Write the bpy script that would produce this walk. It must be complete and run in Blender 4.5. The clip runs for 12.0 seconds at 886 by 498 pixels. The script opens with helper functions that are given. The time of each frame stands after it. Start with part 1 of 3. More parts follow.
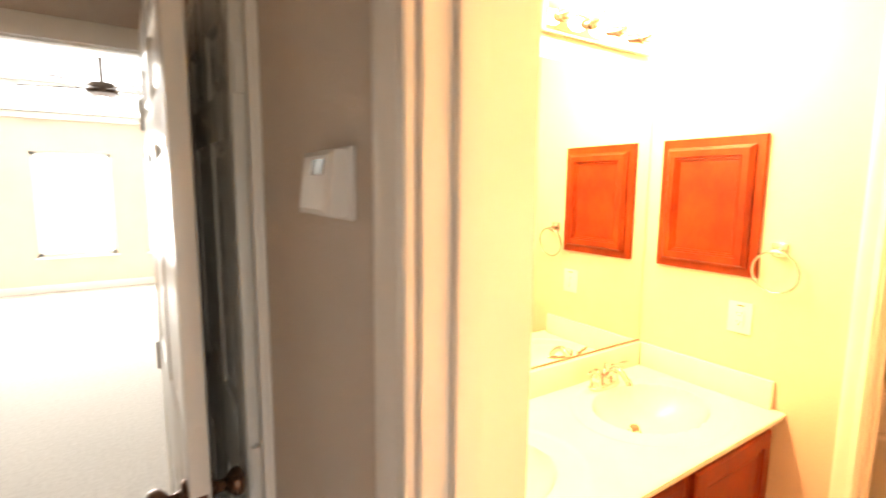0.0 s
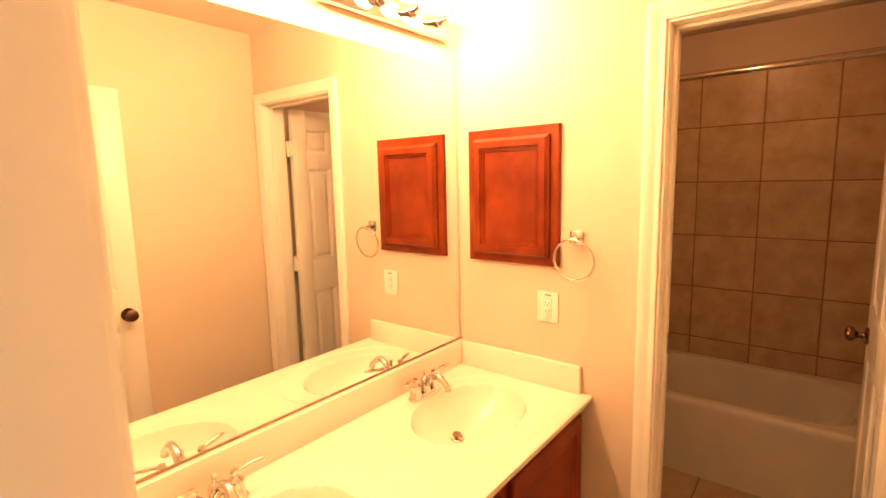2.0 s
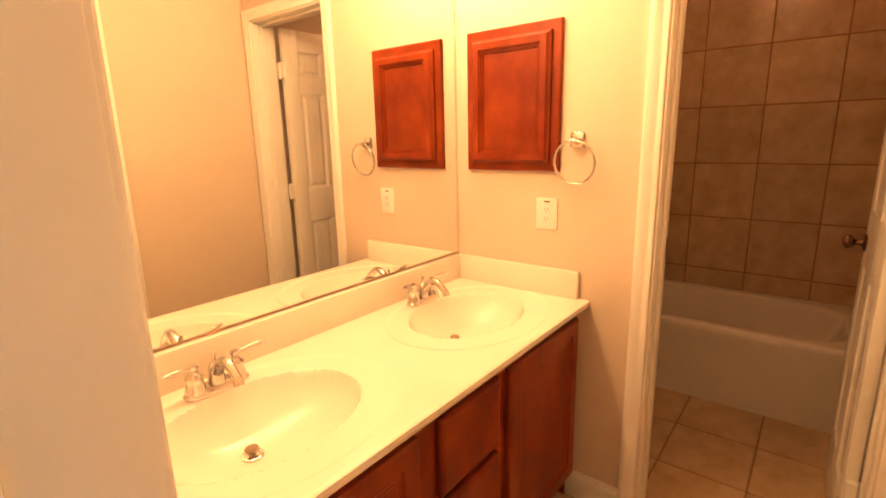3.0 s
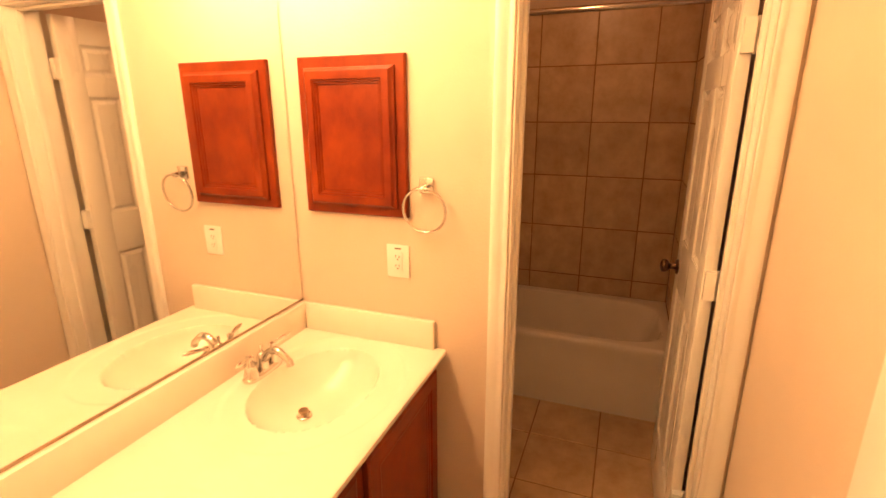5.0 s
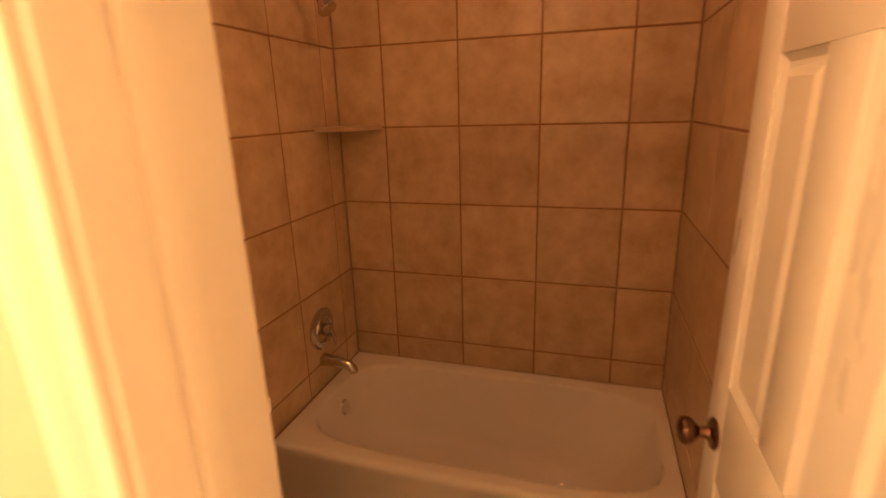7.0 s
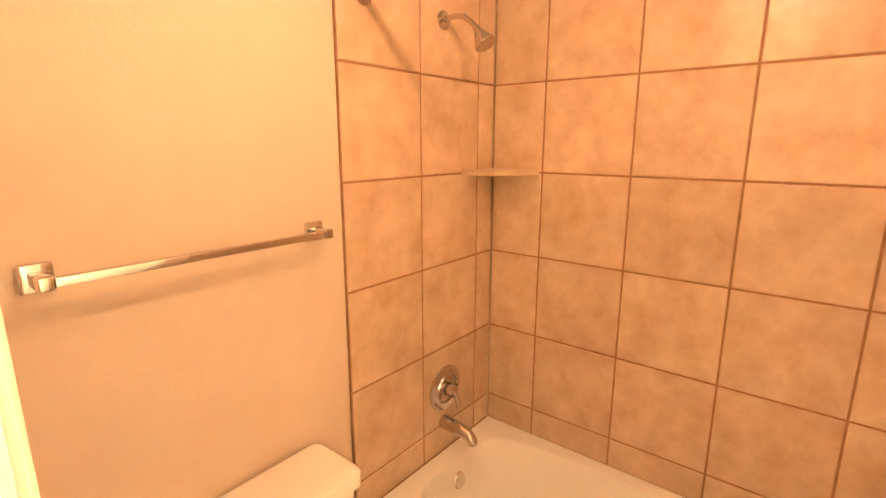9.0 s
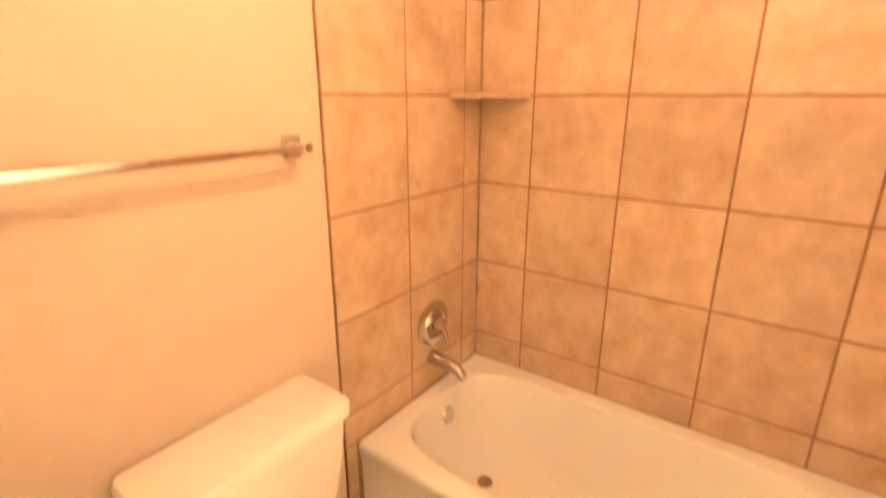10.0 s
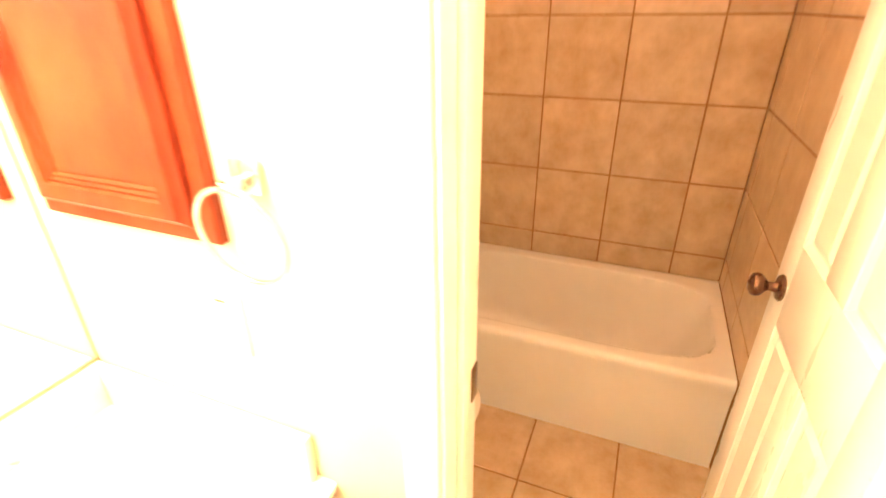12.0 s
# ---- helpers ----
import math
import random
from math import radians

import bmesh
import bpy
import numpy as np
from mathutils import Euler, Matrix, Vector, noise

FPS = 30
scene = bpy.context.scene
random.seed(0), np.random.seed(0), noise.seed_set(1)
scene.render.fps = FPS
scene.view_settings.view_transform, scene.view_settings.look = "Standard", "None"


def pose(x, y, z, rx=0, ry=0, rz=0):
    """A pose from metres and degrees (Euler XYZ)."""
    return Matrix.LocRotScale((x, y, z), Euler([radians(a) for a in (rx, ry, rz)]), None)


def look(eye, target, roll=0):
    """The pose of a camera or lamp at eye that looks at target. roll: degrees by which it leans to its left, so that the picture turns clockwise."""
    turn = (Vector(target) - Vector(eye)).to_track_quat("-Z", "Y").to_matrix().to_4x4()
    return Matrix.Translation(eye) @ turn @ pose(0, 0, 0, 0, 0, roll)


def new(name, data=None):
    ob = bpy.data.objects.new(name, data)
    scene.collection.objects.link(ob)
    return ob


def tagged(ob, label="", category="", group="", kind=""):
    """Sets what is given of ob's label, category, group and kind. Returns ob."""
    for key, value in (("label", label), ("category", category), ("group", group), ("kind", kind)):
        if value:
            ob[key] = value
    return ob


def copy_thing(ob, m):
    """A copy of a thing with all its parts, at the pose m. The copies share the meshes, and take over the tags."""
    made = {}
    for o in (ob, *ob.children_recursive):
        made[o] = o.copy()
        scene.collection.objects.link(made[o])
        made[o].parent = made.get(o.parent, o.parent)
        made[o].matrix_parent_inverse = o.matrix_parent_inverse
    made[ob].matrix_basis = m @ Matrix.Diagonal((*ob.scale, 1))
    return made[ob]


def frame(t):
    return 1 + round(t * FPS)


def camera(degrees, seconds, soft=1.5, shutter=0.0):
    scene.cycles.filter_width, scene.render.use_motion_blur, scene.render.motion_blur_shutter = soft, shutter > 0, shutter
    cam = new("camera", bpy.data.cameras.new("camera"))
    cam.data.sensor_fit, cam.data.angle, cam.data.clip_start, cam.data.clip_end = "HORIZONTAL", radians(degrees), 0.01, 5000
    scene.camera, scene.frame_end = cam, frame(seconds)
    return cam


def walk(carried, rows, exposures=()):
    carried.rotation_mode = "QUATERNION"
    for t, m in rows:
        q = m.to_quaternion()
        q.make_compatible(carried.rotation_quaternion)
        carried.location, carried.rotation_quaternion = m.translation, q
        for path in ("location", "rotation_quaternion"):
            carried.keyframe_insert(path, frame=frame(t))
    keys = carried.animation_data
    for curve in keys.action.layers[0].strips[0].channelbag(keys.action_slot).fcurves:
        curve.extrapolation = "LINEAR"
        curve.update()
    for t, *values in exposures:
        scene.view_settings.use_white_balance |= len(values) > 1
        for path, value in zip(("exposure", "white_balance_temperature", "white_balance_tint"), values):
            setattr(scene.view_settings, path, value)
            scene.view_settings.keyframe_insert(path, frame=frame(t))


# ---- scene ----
cam = camera(85.0, 12.0, shutter=0.5)
PATH = [
    (0, (-3.681, -1.261, 1.595), (-2.581, 0.39, 1.334), 0.5),
    (0.5, (-3.57, -1.241, 1.616), (-2.283, 0.265, 1.343), -0.9),
    (1, (-3.507, -1.216, 1.612), (-2.06, 0.137, 1.339), -1.0),
    (1.5, (-3.463, -1.212, 1.611), (-1.98, 0.1, 1.328), -1.3),
    (2, (-3.412, -1.211, 1.594), (-1.862, 0.022, 1.314), -1.3),
    (2.5, (-3.401, -1.208, 1.513), (-1.831, 0.0, 1.24), -1.3),
    (3, (-3.426, -1.211, 1.401), (-1.894, -0.005, 0.955), -1.3),
    (5, (-3.23, -1.123, 1.61), (-1.428, -0.446, 1.066), -0.1),
    (5.5, (-3.014, -1.106, 1.63), (-1.215, -0.433, 1.072), -1.7),
    (6, (-2.693, -1.119, 1.617), (-0.873, -0.503, 1.061), -1.8),
    (6.5, (-2.323, -1.083, 1.637), (-0.479, -0.566, 1.061), -1.8),
    (7, (-2.018, -1.106, 1.62), (-0.185, -0.532, 1.063), -1.7),
    (7.5, (-1.814, -1.059, 1.61), (-0.158, -0.081, 1.063), -1.5),
    (9.5, (-1.69, -1.111, 1.674), (-0.171, 0.116, 1.239), 0.1),
    (10, (-1.675, -1.038, 1.542), (-0.132, 0.084, 0.943), 0.1),
    (10.5, (-1.689, -1.036, 1.386), (-0.24, -0.021, 0.454), 0.5),
    (11, (-1.751, -1.057, 1.374), (-0.337, -0.181, 0.263), 0.6),
    (11.5, (-1.985, -1.016, 1.49), (-0.476, -0.292, 0.395), 0.2),
    (12, (-2.281, -1.01, 1.582), (-0.631, -0.319, 0.689), -0.7),
]
EXPOSURES = ((0.0, 1.40, 6500, 10), (0.6, 1.10, 6500, 10), (1.2, 0.68, 6500, 10), (1.8, 0.32, 6500, 10), (2.4, 0.05, 6500, 10), (3.0, 0.00, 6500, 10), (5.0, 0.10, 6500, 10), (6.5, 0.25, 6500, 10), (7.0, 0.55, 6500, 10), (7.5, 1.60, 6500, 10), (7.7, 1.85, 6400, 10), (9.3, 2.60, 4600, -13), (10.5, 2.82, 4600, -13), (11.0, 2.82, 4600, -13), (11.5, 2.85, 4600, -13), (12.0, 2.45, 4600, -13))
walk(cam, [(t, look(eye, target, roll)) for t, eye, target, roll in PATH], EXPOSURES)
VANITY_WATTS, TUB_WATTS, DOME_GLOW = 6.9, 6.4, 0.8

# ---- light ----
def lamp(name, kind, energy, color, m, **more):
    data = bpy.data.lights.new(name, kind)
    data.energy, data.color = energy, color
    for key, value in more.items():
        if key == "radius":
            data.shadow_soft_size = value
        elif key == "size":
            data.shape, data.size, data.size_y = "RECTANGLE", value[0], value[1]
    ob = new(name, data)
    ob.matrix_world = m
    return ob


WARM = (1.0, 0.525, 0.21)
WARM_TUB = (1.0, 0.435, 0.175)
BULB_X = (-1.955, -2.105, -2.255, -2.405)
BAR_STEP = -0.720                         # from one light bar to the next
for bx in BULB_X + tuple(b + BAR_STEP for b in BULB_X):
    lamp("vanity_bulb_light", "POINT", VANITY_WATTS, WARM, pose(bx, -0.155, 2.175), radius=0.04)
lamp("tub_room_light", "POINT", TUB_WATTS, WARM_TUB, pose(-0.985, -0.86, 2.345), radius=0.04)
# fill added to brighten the hall from the south; its source is assumed
lamp("hall_south_fill", "AREA", 2.3, (1.0, 0.84, 0.70), pose(-4.1, -2.66, 1.05, 90, 0, 0), size=(0.86, 1.9))
lamp("bedroom_window_light", "AREA", 120, (0.95, 0.98, 1.0), pose(-4.35, 7.45, 1.35, -90, 0, 0), size=(2.4, 1.6))

world = bpy.data.worlds.new("world")
scene.world = world
world.use_nodes = True
sky = world.node_tree.nodes.new("ShaderNodeTexSky")
sky.sky_type, sky.sun_disc, sky.sun_elevation, sky.sun_rotation = "NISHITA", False, radians(45), radians(160)
world.node_tree.links.new(sky.outputs[0], world.node_tree.nodes["Background"].inputs[0])
world.node_tree.nodes["Background"].inputs[1].default_value = 0.12


# ---- materials ----
def material(name, color, rough=0.5, metal=0.0, color2=None, scale=6.0, detail=4.0, bump=0.0, bump_scale=60.0, wear=0.0,
             coat=0.0, emit=0.0, per_object=0.0, stretch=None, contrast=(0.3, 0.7), spec=0.5):
    mat = bpy.data.materials.new(name)
    mat.use_nodes = True
    nt = mat.node_tree
    b = nt.nodes["Principled BSDF"]
    b.inputs["Roughness"].default_value, b.inputs["Metallic"].default_value = rough, metal
    b.inputs["Base Color"].default_value = (*color, 1)
    b.inputs["Coat Weight"].default_value = coat
    b.inputs["Specular IOR Level"].default_value = spec
    tex = nt.nodes.new("ShaderNodeTexCoord")
    where = tex.outputs["Object"]
    if per_object:
        info = nt.nodes.new("ShaderNodeObjectInfo")
        shift = nt.nodes.new("ShaderNodeVectorMath")
        shift.operation = "MULTIPLY_ADD"
        nt.links.new(info.outputs["Random"], shift.inputs[0])
        shift.inputs[1].default_value = (37.0, 53.0, 71.0)
        nt.links.new(where, shift.inputs[2])
        where = shift.outputs[0]
    if stretch:
        m = nt.nodes.new("ShaderNodeMapping")
        m.inputs["Scale"].default_value = stretch
        nt.links.new(where, m.inputs["Vector"])
        where = m.outputs[0]
    if color2:
        n = nt.nodes.new("ShaderNodeTexNoise")
        n.inputs["Scale"].default_value, n.inputs["Detail"].default_value = scale, detail
        n.inputs["Roughness"].default_value = 0.6
        nt.links.new(where, n.inputs["Vector"])
        ramp = nt.nodes.new("ShaderNodeValToRGB")
        ramp.color_ramp.elements[0].position, ramp.color_ramp.elements[1].position = contrast
        ramp.color_ramp.elements[0].color, ramp.color_ramp.elements[1].color = (*color, 1), (*color2, 1)
        nt.links.new(n.outputs["Fac"], ramp.inputs[0])
        out = ramp.outputs[0]
        if per_object:
            hsv = nt.nodes.new("ShaderNodeHueSaturation")
            span = nt.nodes.new("ShaderNodeMapRange")
            span.inputs["To Min"].default_value, span.inputs["To Max"].default_value = 1 - per_object, 1 + per_object
            nt.links.new(info.outputs["Random"], span.inputs["Value"])
            nt.links.new(span.outputs[0], hsv.inputs["Value"])
            nt.links.new(out, hsv.inputs["Color"])
            out = hsv.outputs[0]
        nt.links.new(out, b.inputs["Base Color"])
    if wear:
        n = nt.nodes.new("ShaderNodeTexNoise")
        n.inputs["Scale"].default_value, n.inputs["Detail"].default_value = 9.0, 5.0
        nt.links.new(where, n.inputs["Vector"])
        r = nt.nodes.new("ShaderNodeMapRange")
        r.inputs["To Min"].default_value, r.inputs["To Max"].default_value = max(rough - wear, 0.02), rough + wear
        nt.links.new(n.outputs["Fac"], r.inputs["Value"])
        nt.links.new(r.outputs[0], b.inputs["Roughness"])
    if bump:
        n = nt.nodes.new("ShaderNodeTexNoise")
        n.inputs["Scale"].default_value, n.inputs["Detail"].default_value = bump_scale, 3.0
        nt.links.new(where, n.inputs["Vector"])
        bp = nt.nodes.new("ShaderNodeBump")
        bp.inputs["Strength"].default_value, bp.inputs["Distance"].default_value = bump, 0.004
        nt.links.new(n.outputs["Fac"], bp.inputs["Height"])
        nt.links.new(bp.outputs[0], b.inputs["Normal"])
    if emit:
        b.inputs["Emission Color"].default_value = (*color, 1)
        b.inputs["Emission Strength"].default_value = emit
    return mat


WALL = material("beige_wall_paint", (0.63, 0.52, 0.41), 0.55, color2=(0.67, 0.56, 0.45), scale=2.2, bump=0.22, bump_scale=110, wear=0.06)
HALL = material("taupe_hall_paint", (0.58, 0.51, 0.44), 0.65, color2=(0.62, 0.55, 0.48), scale=2.0, bump=0.35, bump_scale=110)
CEIL = material("ceiling_paint", (0.66, 0.60, 0.50), 0.8, color2=(0.70, 0.64, 0.54), scale=3, bump=0.5, bump_scale=90)
TRIM = material("white_trim_paint", (0.78, 0.75, 0.68), 0.32, color2=(0.82, 0.79, 0.73), scale=5, bump=0.03, bump_scale=120, wear=0.04)
DOORP = material("white_door_paint", (0.78, 0.75, 0.68), 0.28, color2=(0.82, 0.79, 0.73), scale=4, bump=0.05, bump_scale=160, wear=0.03, stretch=(1, 1, 0.25))
TILE = material("tan_stone_tile", (0.45, 0.31, 0.185), 0.33, color2=(0.66, 0.52, 0.36), scale=9, detail=11, bump=0.16, bump_scale=30, wear=0.1, per_object=0.06, contrast=(0.29, 0.72))
FTILE = material("tan_floor_tile", (0.44, 0.295, 0.175), 0.32, color2=(0.62, 0.47, 0.32), scale=9, detail=7, bump=0.15, bump_scale=25, wear=0.1, per_object=0.06, contrast=(0.3, 0.7))
GROUT = material("brown_grout", (0.25, 0.135, 0.07), 0.9, color2=(0.36, 0.21, 0.115), scale=25, bump=0.6, bump_scale=200)
WOOD = material("cherry_wood", (0.125, 0.0115, 0.003), 0.36, color2=(0.28, 0.045, 0.007), scale=4.5, detail=8, bump=0.03, bump_scale=80, wear=0.06, stretch=(1.5, 1.5, 1.0), contrast=(0.30, 0.70), spec=0.25)
MARBLE = material("cultured_marble", (0.80, 0.72, 0.61), 0.16, color2=(0.84, 0.77, 0.67), scale=4, detail=6, wear=0.05, coat=0.2)
PORC = material("white_porcelain", (0.82, 0.80, 0.76), 0.10, color2=(0.85, 0.83, 0.79), scale=3, wear=0.03, coat=0.4)
TUBM = material("enamel_tub_white", (0.81, 0.79, 0.76), 0.045, color2=(0.84, 0.82, 0.79), scale=3, detail=5, wear=0.015, coat=0.2)
SEAT = material("cream_seat_plastic", (0.80, 0.75, 0.66), 0.22, color2=(0.83, 0.78, 0.70), scale=3, wear=0.04)
CHROME = material("polished_chrome", (0.64, 0.61, 0.58), 0.07, 1.0, color2=(0.70, 0.67, 0.64), scale=20, wear=0.04)
BRONZE = material("oil_rubbed_bronze", (0.12, 0.065, 0.04), 0.28, 0.9, color2=(0.20, 0.11, 0.07), scale=30, wear=0.08)
SATIN = material("worn_chrome", (0.55, 0.50, 0.46), 0.14, 1.0, color2=(0.62, 0.57, 0.52), scale=25, wear=0.06)
NICKEL = material("aged_nickel", (0.34, 0.25, 0.18), 0.30, 0.9, color2=(0.42, 0.33, 0.25), scale=30, wear=0.08)
PLASTIC = material("white_plastic", (0.76, 0.74, 0.70), 0.35, color2=(0.79, 0.77, 0.73), scale=8)
# near-black colour standing in for shade in the toe space and socket slots
RECESS_SHADE = material("recess_shade_black", (0.015, 0.012, 0.01), 0.7)
LCD = material("grey_green_display", (0.06, 0.075, 0.06), 0.12)
CARPET = material("pale_carpet", (0.58, 0.54, 0.48), 0.95, color2=(0.68, 0.64, 0.58), scale=40, detail=6, bump=0.9, bump_scale=400)
BULB = material("lit_bulb", (1.0, 0.72, 0.40), 0.3, emit=14.0)
DOME = material("lit_glass_dome", (1.0, 0.74, 0.44), 0.3, emit=DOME_GLOW)
DAY = material("daylight_pane", (0.93, 0.97, 1.0), 0.4, emit=2.2)
FANM = material("dark_fan_metal", (0.10, 0.07, 0.05), 0.4, 0.5)
MIRROR = material("mirror_silver", (0.90, 0.90, 0.87), 0.0, 1.0)
SILICONE = material("white_caulk", (0.72, 0.68, 0.6), 0.5, color2=(0.6, 0.52, 0.42), scale=30)


# ---- building helpers ----
def finish(name, bm, mat, parent=None, label="", smooth=False):
    me = bpy.data.meshes.new(name)
    bmesh.ops.recalc_face_normals(bm, faces=bm.faces)
    bm.to_mesh(me)
    bm.free()
    me.materials.append(mat)
    if smooth:
        for p in me.polygons:
            p.use_smooth = True
        me.set_sharp_from_angle(angle=radians(38))
    ob = new(name, me)
    if parent:
        ob.parent = parent
    if label:
        ob["label"] = label
    return ob


def part(name, bm, mat, parent, label="", smooth=True):
    return finish(name, bm, mat, parent, label, smooth)


def box(x0, x1, y0, y1, z0, z1, bevel=0.0, seg=2, bm=None):
    own = bmesh.new()
    bmesh.ops.create_cube(own, size=1)
    for v in own.verts:
        v.co = Vector(((x0 + x1) / 2 + v.co.x * abs(x1 - x0), (y0 + y1) / 2 + v.co.y * abs(y1 - y0), (z0 + z1) / 2 + v.co.z * abs(z1 - z0)))
    if bevel:
        bmesh.ops.bevel(own, geom=own.edges[:], offset=bevel, segments=seg, profile=0.5, affect="EDGES")
    return merge(bm, own)


def merge(bm, own):
    if bm is None:
        return own
    me = bpy.data.meshes.new("tmp")
    own.to_mesh(me)
    own.free()
    bm.from_mesh(me)
    bpy.data.meshes.remove(me)
    return bm


def lathe(profile, m=None, n=28, bm=None):
    """profile: (radius, height) pairs, turned about local z, then moved by m."""
    own = bmesh.new()
    rings = []
    for r, h in profile:
        if r < 1e-5:
            rings.append([own.verts.new((0, 0, h))])
        else:
            rings.append([own.verts.new((r * math.cos(2 * math.pi * i / n), r * math.sin(2 * math.pi * i / n), h)) for i in range(n)])
    for a, b in zip(rings, rings[1:]):
        for i in range(n):
            j = (i + 1) % n
            loop = [a[i % len(a)], a[j % len(a)], b[j % len(b)], b[i % len(b)]]
            loop = list(dict.fromkeys(loop))
            if len(loop) > 2:
                own.faces.new(loop)
    if m is not None:
        own.transform(m)
    return merge(bm, own)


def tube(points, radii, n=14, bm=None, close=False):
    own = bmesh.new()
    pts = [Vector(p) for p in points]
    radii = [radii] * len(pts) if isinstance(radii, (int, float)) else radii
    rings, up = [], None
    for i, p in enumerate(pts):
        d = (pts[(i + 1) % len(pts)] - pts[i - 1]) if close or 0 < i < len(pts) - 1 else (pts[1] - pts[0] if i == 0 else pts[-1] - pts[-2])
        d.normalize()
        if up is None:
            up = d.orthogonal().normalized()
        up = (up - d * up.dot(d)).normalized()
        side = d.cross(up)
        rings.append([own.verts.new(p + (up * math.cos(2 * math.pi * k / n) + side * math.sin(2 * math.pi * k / n)) * radii[i]) for k in range(n)])
    pairs = list(zip(rings, rings[1:])) + ([(rings[-1], rings[0])] if close else [])
    for a, b in pairs:
        for k in range(n):
            own.faces.new((a[k], a[(k + 1) % n], b[(k + 1) % n], b[k]))
    if not close:
        own.faces.new(rings[0][::-1]), own.faces.new(rings[-1])
    return merge(bm, own)


def loft(rings, bm=None, cap=True):
    """rings: lists of points with equal counts, skinned in order."""
    own = bmesh.new()
    vs = [[own.verts.new(p) for p in ring] for ring in rings]
    n = len(vs[0])
    for a, b in zip(vs, vs[1:]):
        for k in range(n):
            own.faces.new((a[k], a[(k + 1) % n], b[(k + 1) % n], b[k]))
    if cap:
        own.faces.new(vs[0][::-1]), own.faces.new(vs[-1])
    return merge(bm, own)


def oval(cx, cy, z, a, b, n=40, power=2.0):
    out = []
    for i in range(n):
        c, s = math.cos(2 * math.pi * i / n), math.sin(2 * math.pi * i / n)
        out.append((cx + a * math.copysign(abs(c) ** (2 / power), c), cy + b * math.copysign(abs(s) ** (2 / power), s), z))
    return out


def structure(name, bm, mat, label, category, smooth=False):
    return tagged(finish(name, bm, mat, None, "", smooth), label, category, kind="structure")


def thing(name, label, category, at=(0, 0, 0), group="", kind=""):
    ob = new(name)
    ob.empty_display_size = 0.05
    ob.location = at
    return tagged(ob, label, category, group, kind)


# ---- plan ----
X_MED, X_MED_BACK = -1.81, -1.674        # wall with the wooden cabinet and the inner doorway
X_ENTRY, X_HALL = -3.327, -3.46          # wall with the outer doorway
Y_MIR, Y_WET, Y_RIGHT, Y_TILE_R = -0.018, 0.012, -1.490, -1.445
Z_CEIL, Z_HEAD = 2.444, 2.045
IN_L, IN_R = -0.809, -1.418               # inner doorway jambs
OUT_L, OUT_R = -0.895, -1.474             # outer doorway jambs
Y_BED = 0.58                              # wall with the bedroom doorway
BED_R, BED_L = -3.577, -4.40
HALL_X0, HALL_Y0 = -4.75, -2.6

# outer walls
wn = box(X_HALL, X_MED_BACK - 0.06, Y_MIR, Y_WET + 0.12, 0, Z_CEIL)
box(X_MED_BACK - 0.06, 0.16, Y_WET, Y_WET + 0.12, 0, Z_CEIL, bm=wn)
structure("wall_north", wn, WALL, "beige painted wall behind the mirror and tub", "wall")
structure("wall_south", box(X_HALL + 0.1, 0.16, Y_RIGHT - 0.12, Y_RIGHT, 0, Z_CEIL), WALL, "beige painted plain bathroom wall", "wall")
structure("wall_east", box(0.014, 0.134, Y_RIGHT, Y_WET, 0, Z_CEIL), WALL, "beige painted wall behind the tub tiles", "wall")
wm = box(X_MED, X_MED_BACK, IN_L, Y_WET, 0, Z_CEIL)
box(X_MED, X_MED_BACK, Y_RIGHT, IN_R, 0, Z_CEIL, bm=wm)
box(X_MED, X_MED_BACK, IN_R, IN_L, Z_HEAD, Z_CEIL, bm=wm)
structure("wall_partition", wm, WALL, "beige painted partition with a doorway to the tub room", "wall")
we = box(X_HALL, X_ENTRY, OUT_L, Y_MIR, 0, Z_CEIL)
box(X_HALL, X_ENTRY, HALL_Y0, OUT_R, 0, Z_CEIL, bm=we)
box(X_HALL, X_ENTRY, OUT_R, OUT_L, Z_HEAD, Z_CEIL, bm=we)
structure("wall_west", we, WALL, "painted wall with the bathroom's outer doorway", "wall")
hs = box(X_HALL - 0.004, X_HALL, OUT_L + 0.002, Y_BED, 0, Z_CEIL)
box(X_HALL - 0.004, X_HALL, HALL_Y0, OUT_R - 0.002, 0, Z_CEIL, bm=hs)
box(X_HALL - 0.004, X_HALL, OUT_R, OUT_L, Z_HEAD + 0.02, Z_CEIL, bm=hs)
structure("wall_hall", hs, HALL, "taupe painted hall wall beside the bathroom door", "wall")
structure("wall_fill", box(X_HALL, X_ENTRY, Y_WET + 0.12, Y_BED, 0, Z_CEIL), HALL, "taupe painted hall wall", "wall")
wb = box(BED_R, X_ENTRY, Y_BED, Y_BED + 0.12, 0, Z_CEIL)
box(-6.4, BED_L, Y_BED, Y_BED + 0.12, 0, Z_CEIL, bm=wb)
box(BED_L, BED_R, Y_BED, Y_BED + 0.12, 2.000, 2.90, bm=wb)
structure("wall_bedroom_door", wb, HALL, "taupe painted wall around the bedroom doorway", "wall")
structure("wall_hall_west", box(HALL_X0 - 0.12, HALL_X0, HALL_Y0, Y_BED, 0, Z_CEIL), HALL, "plain taupe hall wall", "wall")
# unseen south end of the hall; the opening is added to admit the fill
hw = box(HALL_X0 - 0.12, -4.55, HALL_Y0 - 0.12, HALL_Y0, 0, Z_CEIL)
box(-3.65, X_ENTRY, HALL_Y0 - 0.12, HALL_Y0, 0, Z_CEIL, bm=hw), box(-4.55, -3.65, HALL_Y0 - 0.12, HALL_Y0, 2.05, Z_CEIL, bm=hw)
